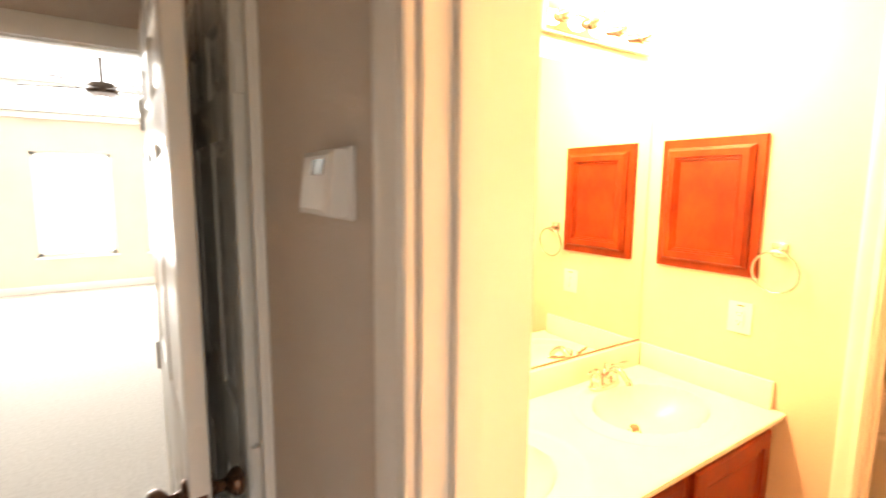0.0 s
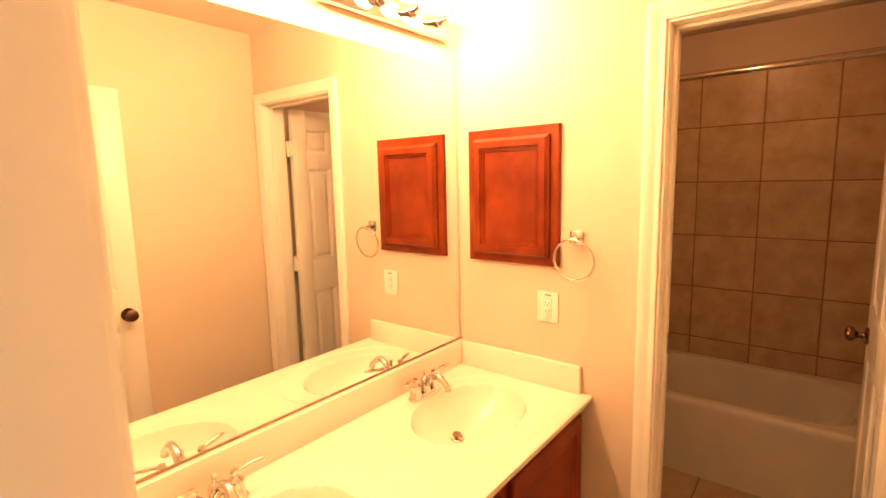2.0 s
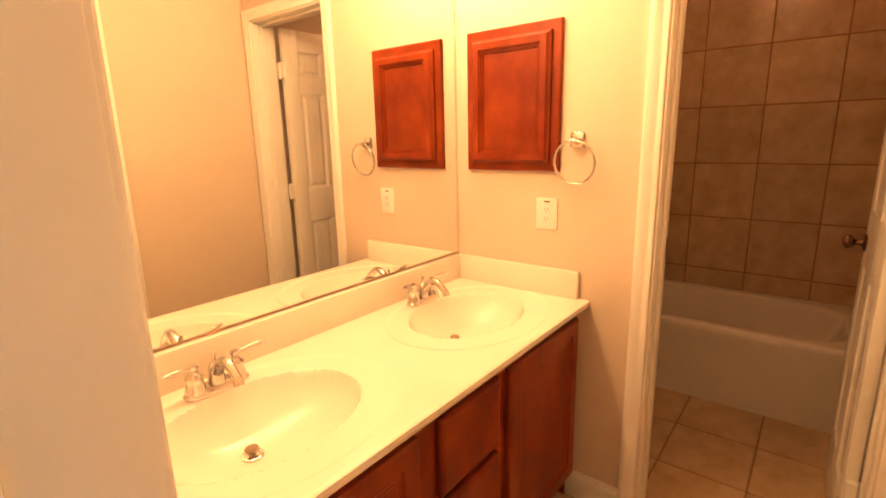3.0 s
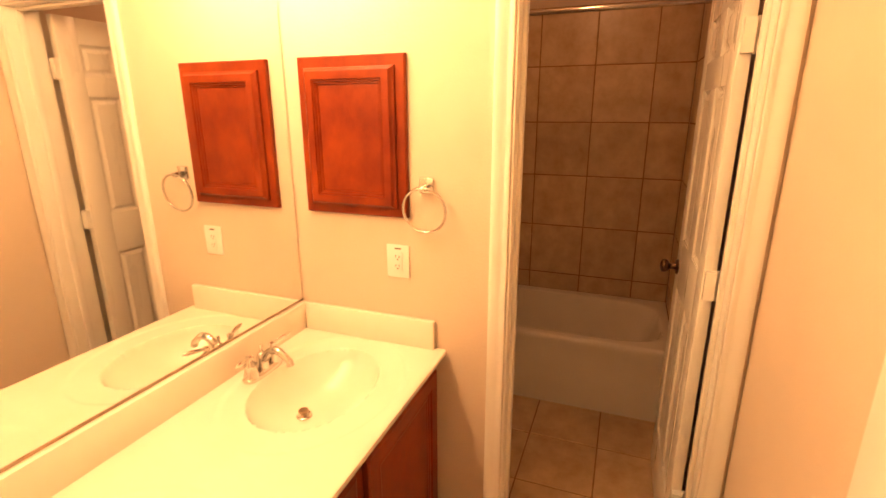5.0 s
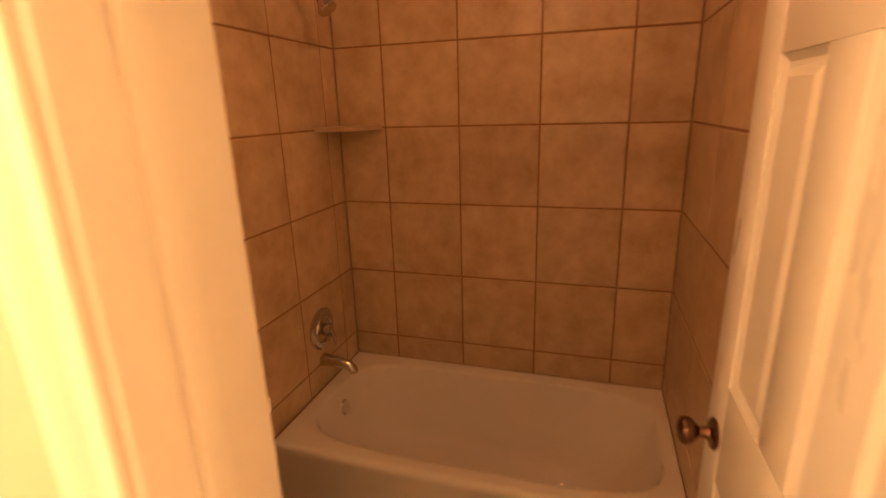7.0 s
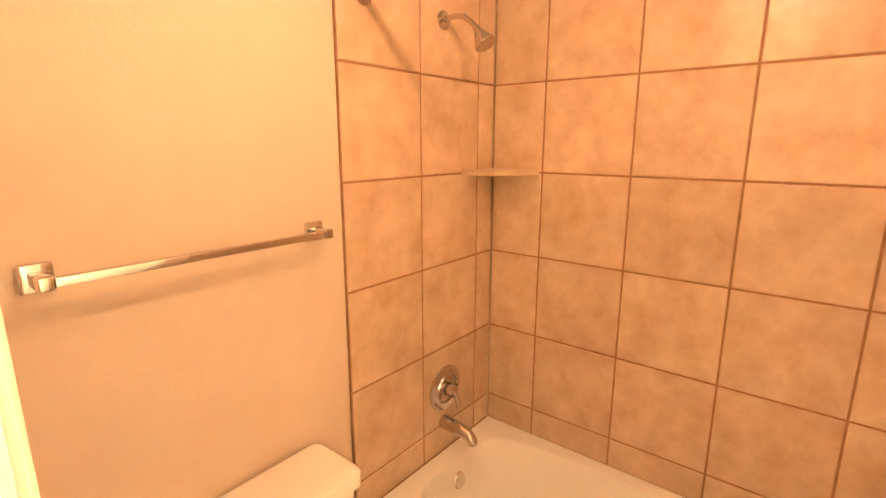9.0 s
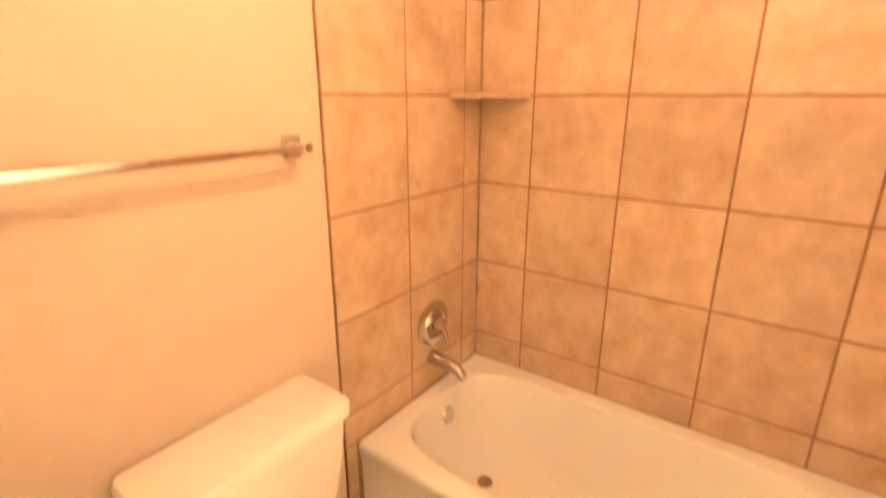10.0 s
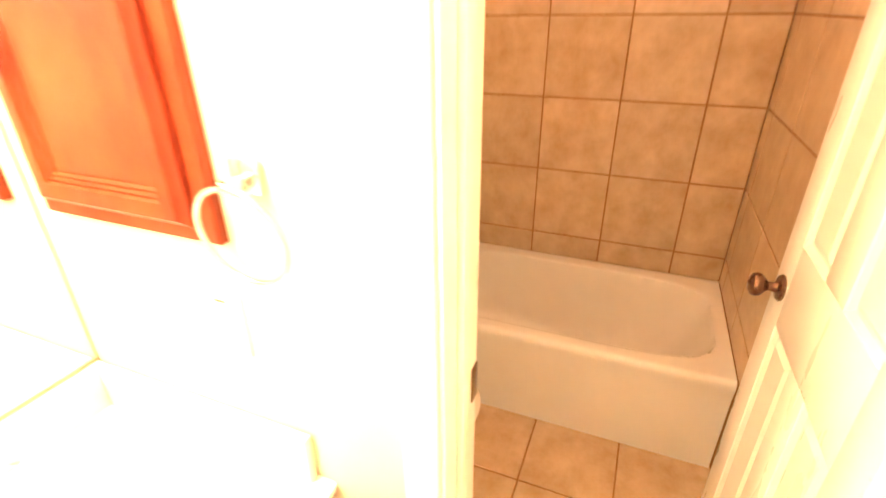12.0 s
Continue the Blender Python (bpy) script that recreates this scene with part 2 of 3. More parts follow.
structure("wall_hall_south", hw, HALL, "unseen taupe hall wall with an opening added for the fill light", "wall")
structure("ceiling", box(HALL_X0 - 0.12, 0.16, HALL_Y0 - 0.12, Y_BED, Z_CEIL, Z_CEIL + 0.08), CEIL, "matt painted flat ceiling", "ceiling")
structure("floor", box(X_HALL + 0.005, 0.1, Y_RIGHT - 0.1, Y_MIR + 0.1, -0.08, -0.004), GROUT, "tan ceramic tile floor with brown joints", "floor")
structure("floor_hall", box(-6.4, X_HALL + 0.003, HALL_Y0 - 0.12, 7.8, -0.08, -0.002), CARPET, "pale carpet running into the bedroom", "floor")
structure("floor_bedroom", box(X_HALL + 0.004, -2.2, Y_BED + 0.12, 7.8, -0.08, -0.002), CARPET, "pale bedroom carpet", "floor")

# bedroom beyond
bw = bmesh.new()
WX = ((-4.70, -3.76), (-3.34, -2.40))
cuts = [-6.4, WX[0][0], WX[0][1], WX[1][0], WX[1][1], -2.2]
for i in range(5):
    if i % 2 == 0:
        box(cuts[i], cuts[i + 1], 7.65, 7.80, 0, 2.95, bm=bw)
    else:
        box(cuts[i], cuts[i + 1], 7.65, 7.80, 0, 0.52, bm=bw), box(cuts[i], cuts[i + 1], 7.65, 7.80, 2.02, 2.95, bm=bw)
structure("wall_bedroom_far", bw, WALL, "pale bedroom wall with two bright windows", "wall")
structure("wall_bedroom_east", box(-2.2, -2.08, Y_BED + 0.12, 7.8, 0, 2.95), WALL, "pale bedroom side wall", "wall")
structure("wall_bedroom_west", box(-6.52, -6.4, Y_BED, 7.8, 0, 2.95), WALL, "pale bedroom side wall", "wall")
bc = box(-6.4, -2.2, 0.87, 7.65, 2.86, 2.95)
for a in ((-6.4, -5.7, 0.87, 7.65), (-2.9, -2.2, 0.87, 7.65), (-5.7, -2.9, 0.87, 1.6), (-5.7, -2.9, 6.9, 7.65)):
    box(*a, 2.56, 2.858, bm=bc)
structure("ceiling_bedroom", bc, material("white_ceiling", (0.8, 0.8, 0.78), 0.8), "white tray ceiling of the bedroom", "ceiling")
cr = box(-6.4, -2.2, 7.57, 7.65, 2.47, 2.558, 0.012)
structure("trim_crown", cr, TRIM, "white crown moulding in the bedroom", "moulding")
structure("baseboard_bedroom", box(-6.4, -2.2, 7.632, 7.65, 0, 0.11, 0.004), TRIM, "white bedroom baseboard", "baseboard")
for k, (a, b) in enumerate(WX):
    w = thing("window_%d" % (k + 1), "bright white framed bedroom window in daylight", "window", ((a + b) / 2, 7.70, 0.52), "bedroom windows", "structure")
    hw = (b - a) / 2
    fr = box(-hw, -hw + 0.05, -0.03, 0.03, 0, 1.5)
    box(hw - 0.05, hw, -0.03, 0.03, 0, 1.5, bm=fr), box(-hw, hw, -0.03, 0.03, 0, 0.05, bm=fr)
    box(-hw, hw, -0.03, 0.03, 1.45, 1.5, bm=fr), box(-hw, hw, -0.025, 0.025, 0.73, 0.77, bm=fr)
    part("window_frame", fr, TRIM, w, smooth=False)
    part("pane", box(-hw + 0.05, hw - 0.05, 0.006, 0.012, 0.05, 0.73), DAY, w, smooth=False)
    part("pane", box(-hw + 0.05, hw - 0.05, 0.006, 0.012, 0.77, 1.45), DAY, w, smooth=False)
    part("window_sill", box(-hw - 0.03, hw + 0.03, -0.10, -0.03, -0.03, 0.0, 0.005), TRIM, w)


def wpart(name, bm, mat, parent, label="", smooth=True):
    """A part whose mesh is given in world places."""
    at = Vector(parent.location)
    if parent.parent:
        at = at + Vector(parent.parent.location)
    bmesh.ops.translate(bm, verts=bm.verts, vec=-at)
    return finish(name, bm, mat, parent, label, smooth)


def rot_to(axis, at):
    """Turns local z to the given axis, at a place."""
    return Matrix.Translation(at) @ Vector(axis).to_track_quat("Z", "Y").to_matrix().to_4x4()


# ---- trim ----
PROFILE = ((0.0, 0.0), (0.0, 0.008), (0.002, 0.0105), (0.008, 0.0115), (0.014, 0.0105), (0.019, 0.0095), (0.026, 0.0115), (0.034, 0.0145), (0.043, 0.016), (0.052, 0.016), (0.056, 0.0145), (0.057, 0.011), (0.057, 0.0))


def moulding(place):
    """Skins the casing's profile between two mitred ends; place(w, d, end) gives a point."""
    return loft([[place(w, d, 0) for w, d in PROFILE], [place(w, d, 1) for w, d in PROFILE]])


def casing(name, x_wall, side, yl, yr, zh, label):
    """Moulded casing round an opening in a wall across x; side: -1 faces -x."""
    th = thing(name, label, "door trim", (x_wall, (yl + yr) / 2, 0), kind="structure")
    top = zh + 0.004
    a, b = yl + 0.004, yr - 0.004
    wpart("casing_leg", moulding(lambda w, d, e: (x_wall + side * d, a + w, (top + w) * e)), TRIM, th)
    right_leg = b - 0.058 > Y_RIGHT
    if right_leg:
        wpart("casing_leg", moulding(lambda w, d, e: (x_wall + side * d, b - w, (top + w) * e)), TRIM, th)
    wpart("casing_head", moulding(lambda w, d, e: (x_wall + side * d, a + w if e else (b - w if right_leg else max(b - w, Y_RIGHT + 0.002)), top + w)), TRIM, th)
    return th


def jamb(name, x0, x1, yl, yr, zh, stop_x, label):
    th = thing(name, label, "door frame", ((x0 + x1) / 2, (yl + yr) / 2, 0), kind="structure")
    wpart("jamb_leg", box(x0 - 0.002, x1 + 0.002, yl - 0.004, yl + 0.003, 0, zh, 0.0015), TRIM, th)
    wpart("jamb_leg", box(x0 - 0.002, x1 + 0.002, yr - 0.003, yr + 0.004, 0, zh, 0.0015), TRIM, th)
    wpart("jamb_head", box(x0 - 0.002, x1 + 0.002, yr, yl, zh - 0.004, zh + 0.003, 0.0015), TRIM, th)
    wpart("stop", box(stop_x - 0.016, stop_x + 0.016, yl - 0.016, yl - 0.004, 0, zh - 0.004, 0.003), TRIM, th)
    wpart("stop", box(stop_x - 0.016, stop_x + 0.016, yr + 0.004, yr + 0.016, 0, zh - 0.004, 0.003), TRIM, th)
    wpart("stop", box(stop_x - 0.016, stop_x + 0.016, yr + 0.004, yl - 0.004, zh - 0.016, zh - 0.004, 0.003), TRIM, th)
    return th


casing("trim_inner_door", X_MED, -1, IN_L, IN_R, Z_HEAD, "white moulded casing around the tub room doorway")
casing("trim_inner_back", X_MED_BACK, 1, IN_L, IN_R, Z_HEAD, "white moulded casing inside the tub room")
jm = jamb("frame_inner_door", X_MED, X_MED_BACK, IN_L, IN_R, Z_HEAD, -1.750, "white painted frame of the tub room door")
sp = wpart("strike_plate", box(-1.698, -1.673, IN_L - 0.0065, IN_L - 0.004, 0.985, 1.055, 0.0006), BRONZE, jm, "dark bronze strike plate")
casing("trim_outer_door", X_ENTRY, 1, OUT_L, OUT_R, Z_HEAD, "white moulded casing inside the bathroom")
casing("trim_outer_hall", X_HALL - 0.004, -1, OUT_L, OUT_R, Z_HEAD, "white moulded casing on the hall side")
jamb("frame_outer_door", X_HALL, X_ENTRY, OUT_L, OUT_R, Z_HEAD, -3.415, "white painted frame of the bathroom's outer doorway")


def baseboard(name, x0, x1, y0, y1, label="white painted baseboard"):
    bm = box(x0, x1, y0, y1, 0, 0.098, 0.003)
    cx, cy = (x0 + x1) / 2, (y0 + y1) / 2
    box(x0 + (cx - x0) * 0.4, x1 - (x1 - cx) * 0.4, y0 + (cy - y0) * 0.4 if y1 - y0 < 0.05 else y0, y1 - (y1 - cy) * 0.4 if y1 - y0 < 0.05 else y1, 0.098, 0.115, 0.003, bm=bm)
    structure(name, bm, TRIM, label, "baseboard", True)


baseboard("baseboard_partition", X_MED - 0.014, X_MED, IN_L + 0.062, -0.50)
baseboard("baseboard_south", X_ENTRY + 0.02, X_MED - 0.02, Y_RIGHT, Y_RIGHT + 0.014)
baseboard("baseboard_toilet", X_MED_BACK + 0.016, -0.80, Y_WET - 0.016, Y_WET)
baseboard("baseboard_tub_room", X_MED_BACK, X_MED_BACK + 0.014, IN_L + 0.062, Y_WET)
baseboard("baseboard_hall", X_HALL - 0.018, X_HALL - 0.004, OUT_L + 0.062, -0.425)


# ---- doors ----
def knob_set(parent, x, z, y_front, y_back, mat=BRONZE):
    for y, s in ((y_front, 1), (y_back, -1)):
        k = part("door_handle", lathe([(0, 0), (0.031, 0), (0.032, 0.004), (0.028, 0.009), (0.014, 0.012), (0.011, 0.020), (0.011, 0.030), (0.018, 0.036), (0.0265, 0.045),
                                       (0.0285, 0.054), (0.026, 0.062), (0.017, 0.068), (0, 0.070)], rot_to((0, s, 0), (x, y, z))), mat, parent, "dark bronze round door knob")


def panel_door(name, width, height, label, knob_z=0.90, hinges=(0.30, 1.02, 1.80), at=(0, 0, 0), turn=0.0, knob=True, gap=0.0135):
    """Six-panel door: hinge line at the local origin, leaf along +x, 35 mm thick (y 0 to 0.035)."""
    th = thing(name, label, "door", at, kind="structure")
    t = 0.035
    st, mid = 0.098, 0.105
    pw = (width - 2 * st - mid) / 2
    rails = ((0.005, 0.235), (0.905, 1.110), (1.680, 1.775), (height - 0.115, height))
    for a, b in ((0, st), (width - st, width)):
        part("stile", box(a, b, 0, t, 0.005, height, 0.0018), DOORP, th)
    for a, b in rails:
        part("rail", box(st, width - st, 0.0003, t - 0.0003, a, b, 0.001), DOORP, th)
    for (_, b), (a2, _) in zip(rails, rails[1:]):
        part("mullion", box(st + pw, st + pw + mid, 0.0003, t - 0.0003, b, a2, 0.001), DOORP, th)
        for px in (st, st + pw + mid):
            bm = bmesh.new()
            for y_out, y_in, y_top in ((0.004, 0.011, 0.0035), (t - 0.004, t - 0.011, t - 0.0035)):
                rings = []
                for inset, y in ((0.0, y_out), (0.012, y_in), (0.020, y_in), (0.034, y_top)):
                    rings.append([(px + inset, y, b + inset), (px + pw - inset, y, b + inset), (px + pw - inset, y, a2 - inset), (px + inset, y, a2 - inset)])
                own = loft(rings, cap=False)
                merge(bm, own)
                vs = [bm.verts.new(p) for p in rings[-1]]
                bm.faces.new(vs)
            bmesh.ops.remove_doubles(bm, verts=bm.verts, dist=1e-5)
            part("panel", bm, DOORP, th, smooth=False)
    if knob:
        knob_set(th, width - 0.062, knob_z, t, 0.0)
        part("latch", box(width - 0.0005, width + 0.0012, 0.006, t - 0.006, knob_z - 0.028, knob_z + 0.028), BRONZE, th, "dark latch plate", False)
    for hz in hinges:
        h = part("hinge", box(-gap, -0.0005, 0.002, 0.031, hz - 0.044, hz + 0.044), TRIM, th, "painted-over hinge leaf", False)
        part("hinge_pin", lathe([(0, -0.047), (0.0065, -0.047), (0.0065, 0.047), (0, 0.047)], Matrix.Translation((-0.006, -0.004, hz)), 12), TRIM, th)
    th.rotation_euler = (0, 0, radians(turn))
    return th


panel_door("door_tub_room", 0.622, 2.03, "white six-panel door standing open into the tub room", 0.985, (0.30, 1.10, 1.80), (-1.648, -1.4085, 0.004), 0.8, gap=0.024)
panel_door("door_outer", 0.79, 2.045, "white six-panel bathroom door opened flat against the wall", 0.985, at=(-3.312, -1.4845, 0.004), turn=0.0)
panel_door("door_bedroom", 0.90, 2.03, "white six-panel bedroom door standing open into the hall", 1.0, at=(BED_R - 0.026, Y_BED - 0.026, 0.004), turn=-90.5)
panel_door("door_closet", 0.62, 2.03, "white six-panel closet door, closed, in the hall wall", at=(X_HALL - 0.004, -0.285, 0.004), turn=90.0, knob=False)
cc = thing("trim_closet", "glossy white casing around the closed closet door", "door trim", (X_HALL, -0.1, 0), kind="structure")
for w0, w1, d in ((0.0, 0.057, 0.010), (0.006, 0.022, 0.016), (0.030, 0.054, 0.020)):
    wpart("casing_leg", box(X_HALL - 0.004 - d, X_HALL - 0.004, -0.300 - w1, -0.300 - w0, 0, 2.05 + w1, 0.003), TRIM, cc)
    wpart("casing_leg", box(X_HALL - 0.004 - d, X_HALL - 0.004, 0.345 + w0, 0.345 + w1, 0, 2.05 + w1, 0.003), TRIM, cc)
    wpart("casing_head", box(X_HALL - 0.0034 - d, X_HALL - 0.004, -0.300 - w1, 0.345 + w1, 2.05 + w0, 2.05 + w1, 0.003), TRIM, cc)
bt = thing("trim_bedroom_door", "white casing around the bedroom doorway", "door trim", ((BED_L + BED_R) / 2, Y_BED, 0), kind="structure")
for a, b in ((BED_R, BED_R + 0.04), (BED_L - 0.062, BED_L)):
    wpart("casing_leg", box(a, b, Y_BED - 0.016, Y_BED, 0, 2.065, 0.004), TRIM, bt)
wpart("casing_head", box(BED_L - 0.062, BED_R + 0.04, Y_BED - 0.0155, Y_BED, 2.000, 2.065, 0.004), TRIM, bt)
wpart("jamb_leg", box(BED_R - 0.004, BED_R + 0.003, Y_BED - 0.002, Y_BED + 0.122, 0, 2.000, 0.001), TRIM, bt)
wpart("jamb_leg", box(BED_L - 0.003, BED_L + 0.004, Y_BED - 0.002, Y_BED + 0.122, 0, 2.000, 0.001), TRIM, bt)
wpart("jamb_head", box(BED_L, BED_R, Y_BED - 0.002, Y_BED + 0.122, 1.994, 2.003, 0.001), TRIM, bt)

# ---- vanity ----
V0, V1, VF, VTOP = X_ENTRY + 0.003, X_MED - 0.002, -0.562, 0.823
van = thing("vanity_cabinet", "dark cherry wood vanity cabinet with doors and drawers", "cabinet", ((V0 + V1) / 2, -0.28, 0))
# the shade under the cabinet is put into this board's colour
wpart("toe_kick", box(V0, V1, VF + 0.07, VF + 0.085, 0, 0.10), RECESS_SHADE, van, "recessed toe board coloured near-black for the shade", False)
body = box(V0, V1, VF + 0.02, Y_MIR - 0.004, 0.10, 0.115)
box(V0, V0 + 0.016, VF + 0.02, Y_MIR - 0.004, 0.1, 0.655, bm=body), box(V1 - 0.016, V1, VF + 0.02, Y_MIR - 0.004, 0, 0.655, bm=body)
wpart("body", body, WOOD, van, smooth=False)
ff = box(V0, V1, VF, VF + 0.0198, 0.7525, 0.797, 0.001)
box(V0, V1, VF, VF + 0.0198, 0.10, 0.145, 0.001, bm=ff)
DOORS_X = ((V0 + 0.03, -2.725), (-2.330, V1 - 0.035))
DRAW_X = (-2.648, -2.382)
for a, b in ((V0, DOORS_X[0][0] + 0.012), (DOORS_X[0][1] - 0.012, DRAW_X[0] + 0.012), (DRAW_X[1] - 0.012, DOORS_X[1][0] + 0.012), (DOORS_X[1][1] - 0.012, V1)):
    box(a, b, VF + 0.0005, VF + 0.0195, 0.145, 0.7525, 0.001, bm=ff)
for z in (0.334, 0.540):
    box(DRAW_X[0] - 0.01, DRAW_X[1] + 0.01, VF + 0.0008, VF + 0.019, z - 0.018, z + 0.018, 0.001, bm=ff)
wpart("face_frame", ff, WOOD, van)


def raised_front(x0, x1, z0, z1, y, d, outward=(0, -1, 0), steps=((0.0, 0.0), (0.0, 0.75), (0.006, 1.0), (0.050, 1.0), (0.055, 0.70), (0.062, 0.72), (0.067, 0.55), (0.074, 0.58), (0.080, 0.5))):
    """A cabinet front with a moulded frame round a flat panel; u along x0..x1, out along -y."""
    rings = [[(x0 + i, y - d * o, z0 + i), (x1 - i, y - d * o, z0 + i), (x1 - i, y - d * o, z1 - i), (x0 + i, y - d * o, z1 - i)] for i, o in steps]
    return loft(rings)


mid0 = (DOORS_X[0][0] + DOORS_X[0][1]) / 2
for a, b in ((DOORS_X[0][0], mid0 - 0.002), (mid0 + 0.002, DOORS_X[0][1]), DOORS_X[1]):
    wpart("door", raised_front(a, b, 0.13, 0.762, VF - 0.0005, 0.02), WOOD, van, "cherry wood door with a framed panel", False)
for a, b in ((0.13, 0.322), (0.346, 0.528), (0.552, 0.762)):
    wpart("drawer", raised_front(DRAW_X[0], DRAW_X[1], a, b, VF - 0.0005, 0.02, steps=((0, 0), (0, 0.6), (0.004, 0.85), (0.012, 1.0))), WOOD, van, "flat cherry wood drawer front", False)

# countertop with two moulded bowls
CF = -0.602
SINKS = ((-2.150, -0.310), (-2.925, -0.310))
top = thing("countertop", "cream cultured marble countertop with two oval sinks", "countertop", ((V0 + V1) / 2, -0.29, VTOP - 0.026))


def counter_z(x, y):
    z = VTOP
    for cx, cy in SINKS:
        r = math.hypot((x - cx) / 0.232, (y - cy) / 0.172)
        if r < 1:
            z -= 0.118 * (1 - r ** 2.6) ** 0.72
        ro = math.hypot((x - cx) / 0.325, (y - cy + 0.008) / 0.248)
        z -= 0.0035 * min(1, max(0, (1.0 - ro) / 0.03)) if y < -0.045 else 0
    if y < CF + 0.012:
        z -= 0.004 * ((CF + 0.012 - y) / 0.012) ** 2
    return z


bm = bmesh.new()
NX, NY = 230, 96
grid = []
for i in range(NX + 1):
    x = V0 + (V1 - V0) * i / NX
    grid.append([bm.verts.new((x, y, counter_z(x, y))) for y in (CF + (Y_MIR - 0.004 - CF) * j / NY for j in range(NY + 1))])
for i in range(NX):
    for j in range(NY):
        bm.faces.new((grid[i][j], grid[i + 1][j], grid[i + 1][j + 1], grid[i][j + 1]))
low = [[bm.verts.new((grid[i][0].co.x, CF + dy, z)) for i in range(NX + 1)] for dy, z in ((0.0, VTOP - 0.010), (0.005, VTOP - 0.013), (0.002, VTOP - 0.016), (0.004, VTOP - 0.026), (0.03, VTOP - 0.026))]
prev = [grid[i][0] for i in range(NX + 1)]
for row in low:
    for i in range(NX):
        bm.faces.new((prev[i], row[i], row[i + 1], prev[i + 1]))
    prev = row
wpart("slab", bm, MARBLE, top)
wpart("backsplash", box(V0, V1, Y_MIR - 0.026, Y_MIR - 0.001, VTOP - 0.004, 0.926, 0.005), MARBLE, top)
wpart("side_splash", box(V1 - 0.022, V1, -0.563, Y_MIR - 0.0265, VTOP - 0.004, 0.926, 0.005), MARBLE, top)


def drain_stopper(x, y, z):
    th = thing("sink_drain", "chrome pop-up drain stopper in the sink", "drain", (x, y, z), "sink drains")
    part("flange", lathe([(0.0, 0.001), (0.016, 0.0012), (0.017, 0.003), (0.022, 0.0045), (0.025, 0.003), (0.026, 0.0)]), CHROME, th)
    part("stopper", lathe([(0.008, 0.001), (0.008, 0.010), (0.014, 0.012), (0.0165, 0.017), (0.014, 0.021), (0, 0.022)]), NICKEL, th, "raised metal stopper")
    return th


for cx, cy in SINKS:
    drain_stopper(cx - 0.012, cy + 0.050, counter_z(cx - 0.012, cy + 0.050) + 0.0005)


def faucet(x, y, z):
    th = thing("sink_faucet", "chrome two-handle centerset faucet with a curved spout", "faucet", (x, y, z), "sink faucets")
    rings = [oval(0, 0, h, a, b, 40, 3.2) for h, a, b in ((0, 0.078, 0.026), (0.008, 0.079, 0.027), (0.014, 0.075, 0.024), (0.020, 0.066, 0.017))]
    part("base_plate", loft(rings), CHROME, th)
    for s in (-1, 1):
        hb = part("handle_base", lathe([(0.024, 0.012), (0.023, 0.020), (0.0195, 0.034), (0.019, 0.046), (0.021, 0.050), (0.019, 0.054), (0.011, 0.060), (0.009, 0.066), (0.012, 0.072), (0.011, 0.079), (0.0, 0.083)],
                                       Matrix.Translation((s * 0.051, 0, 0))), CHROME, th)
        pts = [(s * 0.055, -0.002, 0.074), (s * 0.070, -0.006, 0.077), (s * 0.090, -0.010, 0.080), (s * 0.108, -0.014, 0.082), (s * 0.120, -0.016, 0.083), (s * 0.124, -0.017, 0.083)]
        part("lever", tube(pts, [0.004, 0.0055, 0.0078, 0.0066, 0.0035, 0.0015]), CHROME, th)
    part("spout_base", lathe([(0.021, 0.014), (0.020, 0.030), (0.017, 0.045), (0.0165, 0.055), (0.013, 0.066), (0.006, 0.071), (0.0045, 0.082), (0.0065, 0.088), (0.0045, 0.094), (0, 0.096)]), CHROME, th)
    pts = [(0, -0.004 - 0.10 * u, 0.042 + 0.048 * math.sin(min(1, u * 1.05) * math.pi * 0.86) ** 0.9 - 0.008 * u) for u in [k / 12 for k in range(13)]]
    pts.append((0, -0.108, pts[-1][2] - 0.014))
    part("spout", tube(pts, [0.014] * 4 + [0.0125] * 5 + [0.0115] * 4 + [0.0125]), CHROME, th)
    return th


f0 = faucet(SINKS[0][0], -0.110, VTOP - 0.002)
copy_thing(f0, pose(SINKS[1][0], -0.110, VTOP - 0.002))

# mirror
mr = thing("mirror", "large frameless wall mirror above the vanity", "mirror", ((V0 + V1) / 2, Y_MIR, 0.926))
wpart("glass", box(V0 + 0.004, V1 - 0.004, Y_MIR - 0.0065, Y_MIR - 0.001, 0.932, 2.030, 0.0008, 1), MIRROR, mr, smooth=False)
wpart("channel", box(V0 + 0.004, V1 - 0.004, Y_MIR - 0.009, Y_MIR - 0.0068, 0.928, 0.934), NICKEL, mr, "thin metal edge channel", False)

# light bars, one over each sink
def light_bar(x):
    lb = thing("vanity_light", "chrome vanity light bar with four lit globe bulbs", "wall lamp", (x, Y_MIR, 2.11), "vanity light bars")
    part("back_plate", box(-0.298, 0.298, -0.040, -0.001, 0.0, 0.115, 0.008), CHROME, lb, "polished metal bar")
    for bx in (b + 2.18 for b in BULB_X):
        part("socket", lathe([(0, 0), (0.026, 0), (0.026, 0.006), (0.021, 0.010), (0.020, 0.050), (0.023, 0.054), (0, 0.055)], rot_to((0, -1, 0), (bx, -0.040, 0.058))), CHROME, lb)
        part("bulb", lathe([(0, 0), (0.014, 0.001), (0.016, 0.02), (0.030, 0.038), (0.040, 0.060), (0.040, 0.075), (0.030, 0.097), (0.012, 0.107), (0, 0.108)], rot_to((0, -1, 0), (bx, -0.095, 0.058))), BULB, lb, "lit frosted globe bulb").visible_shadow = False
    return lb


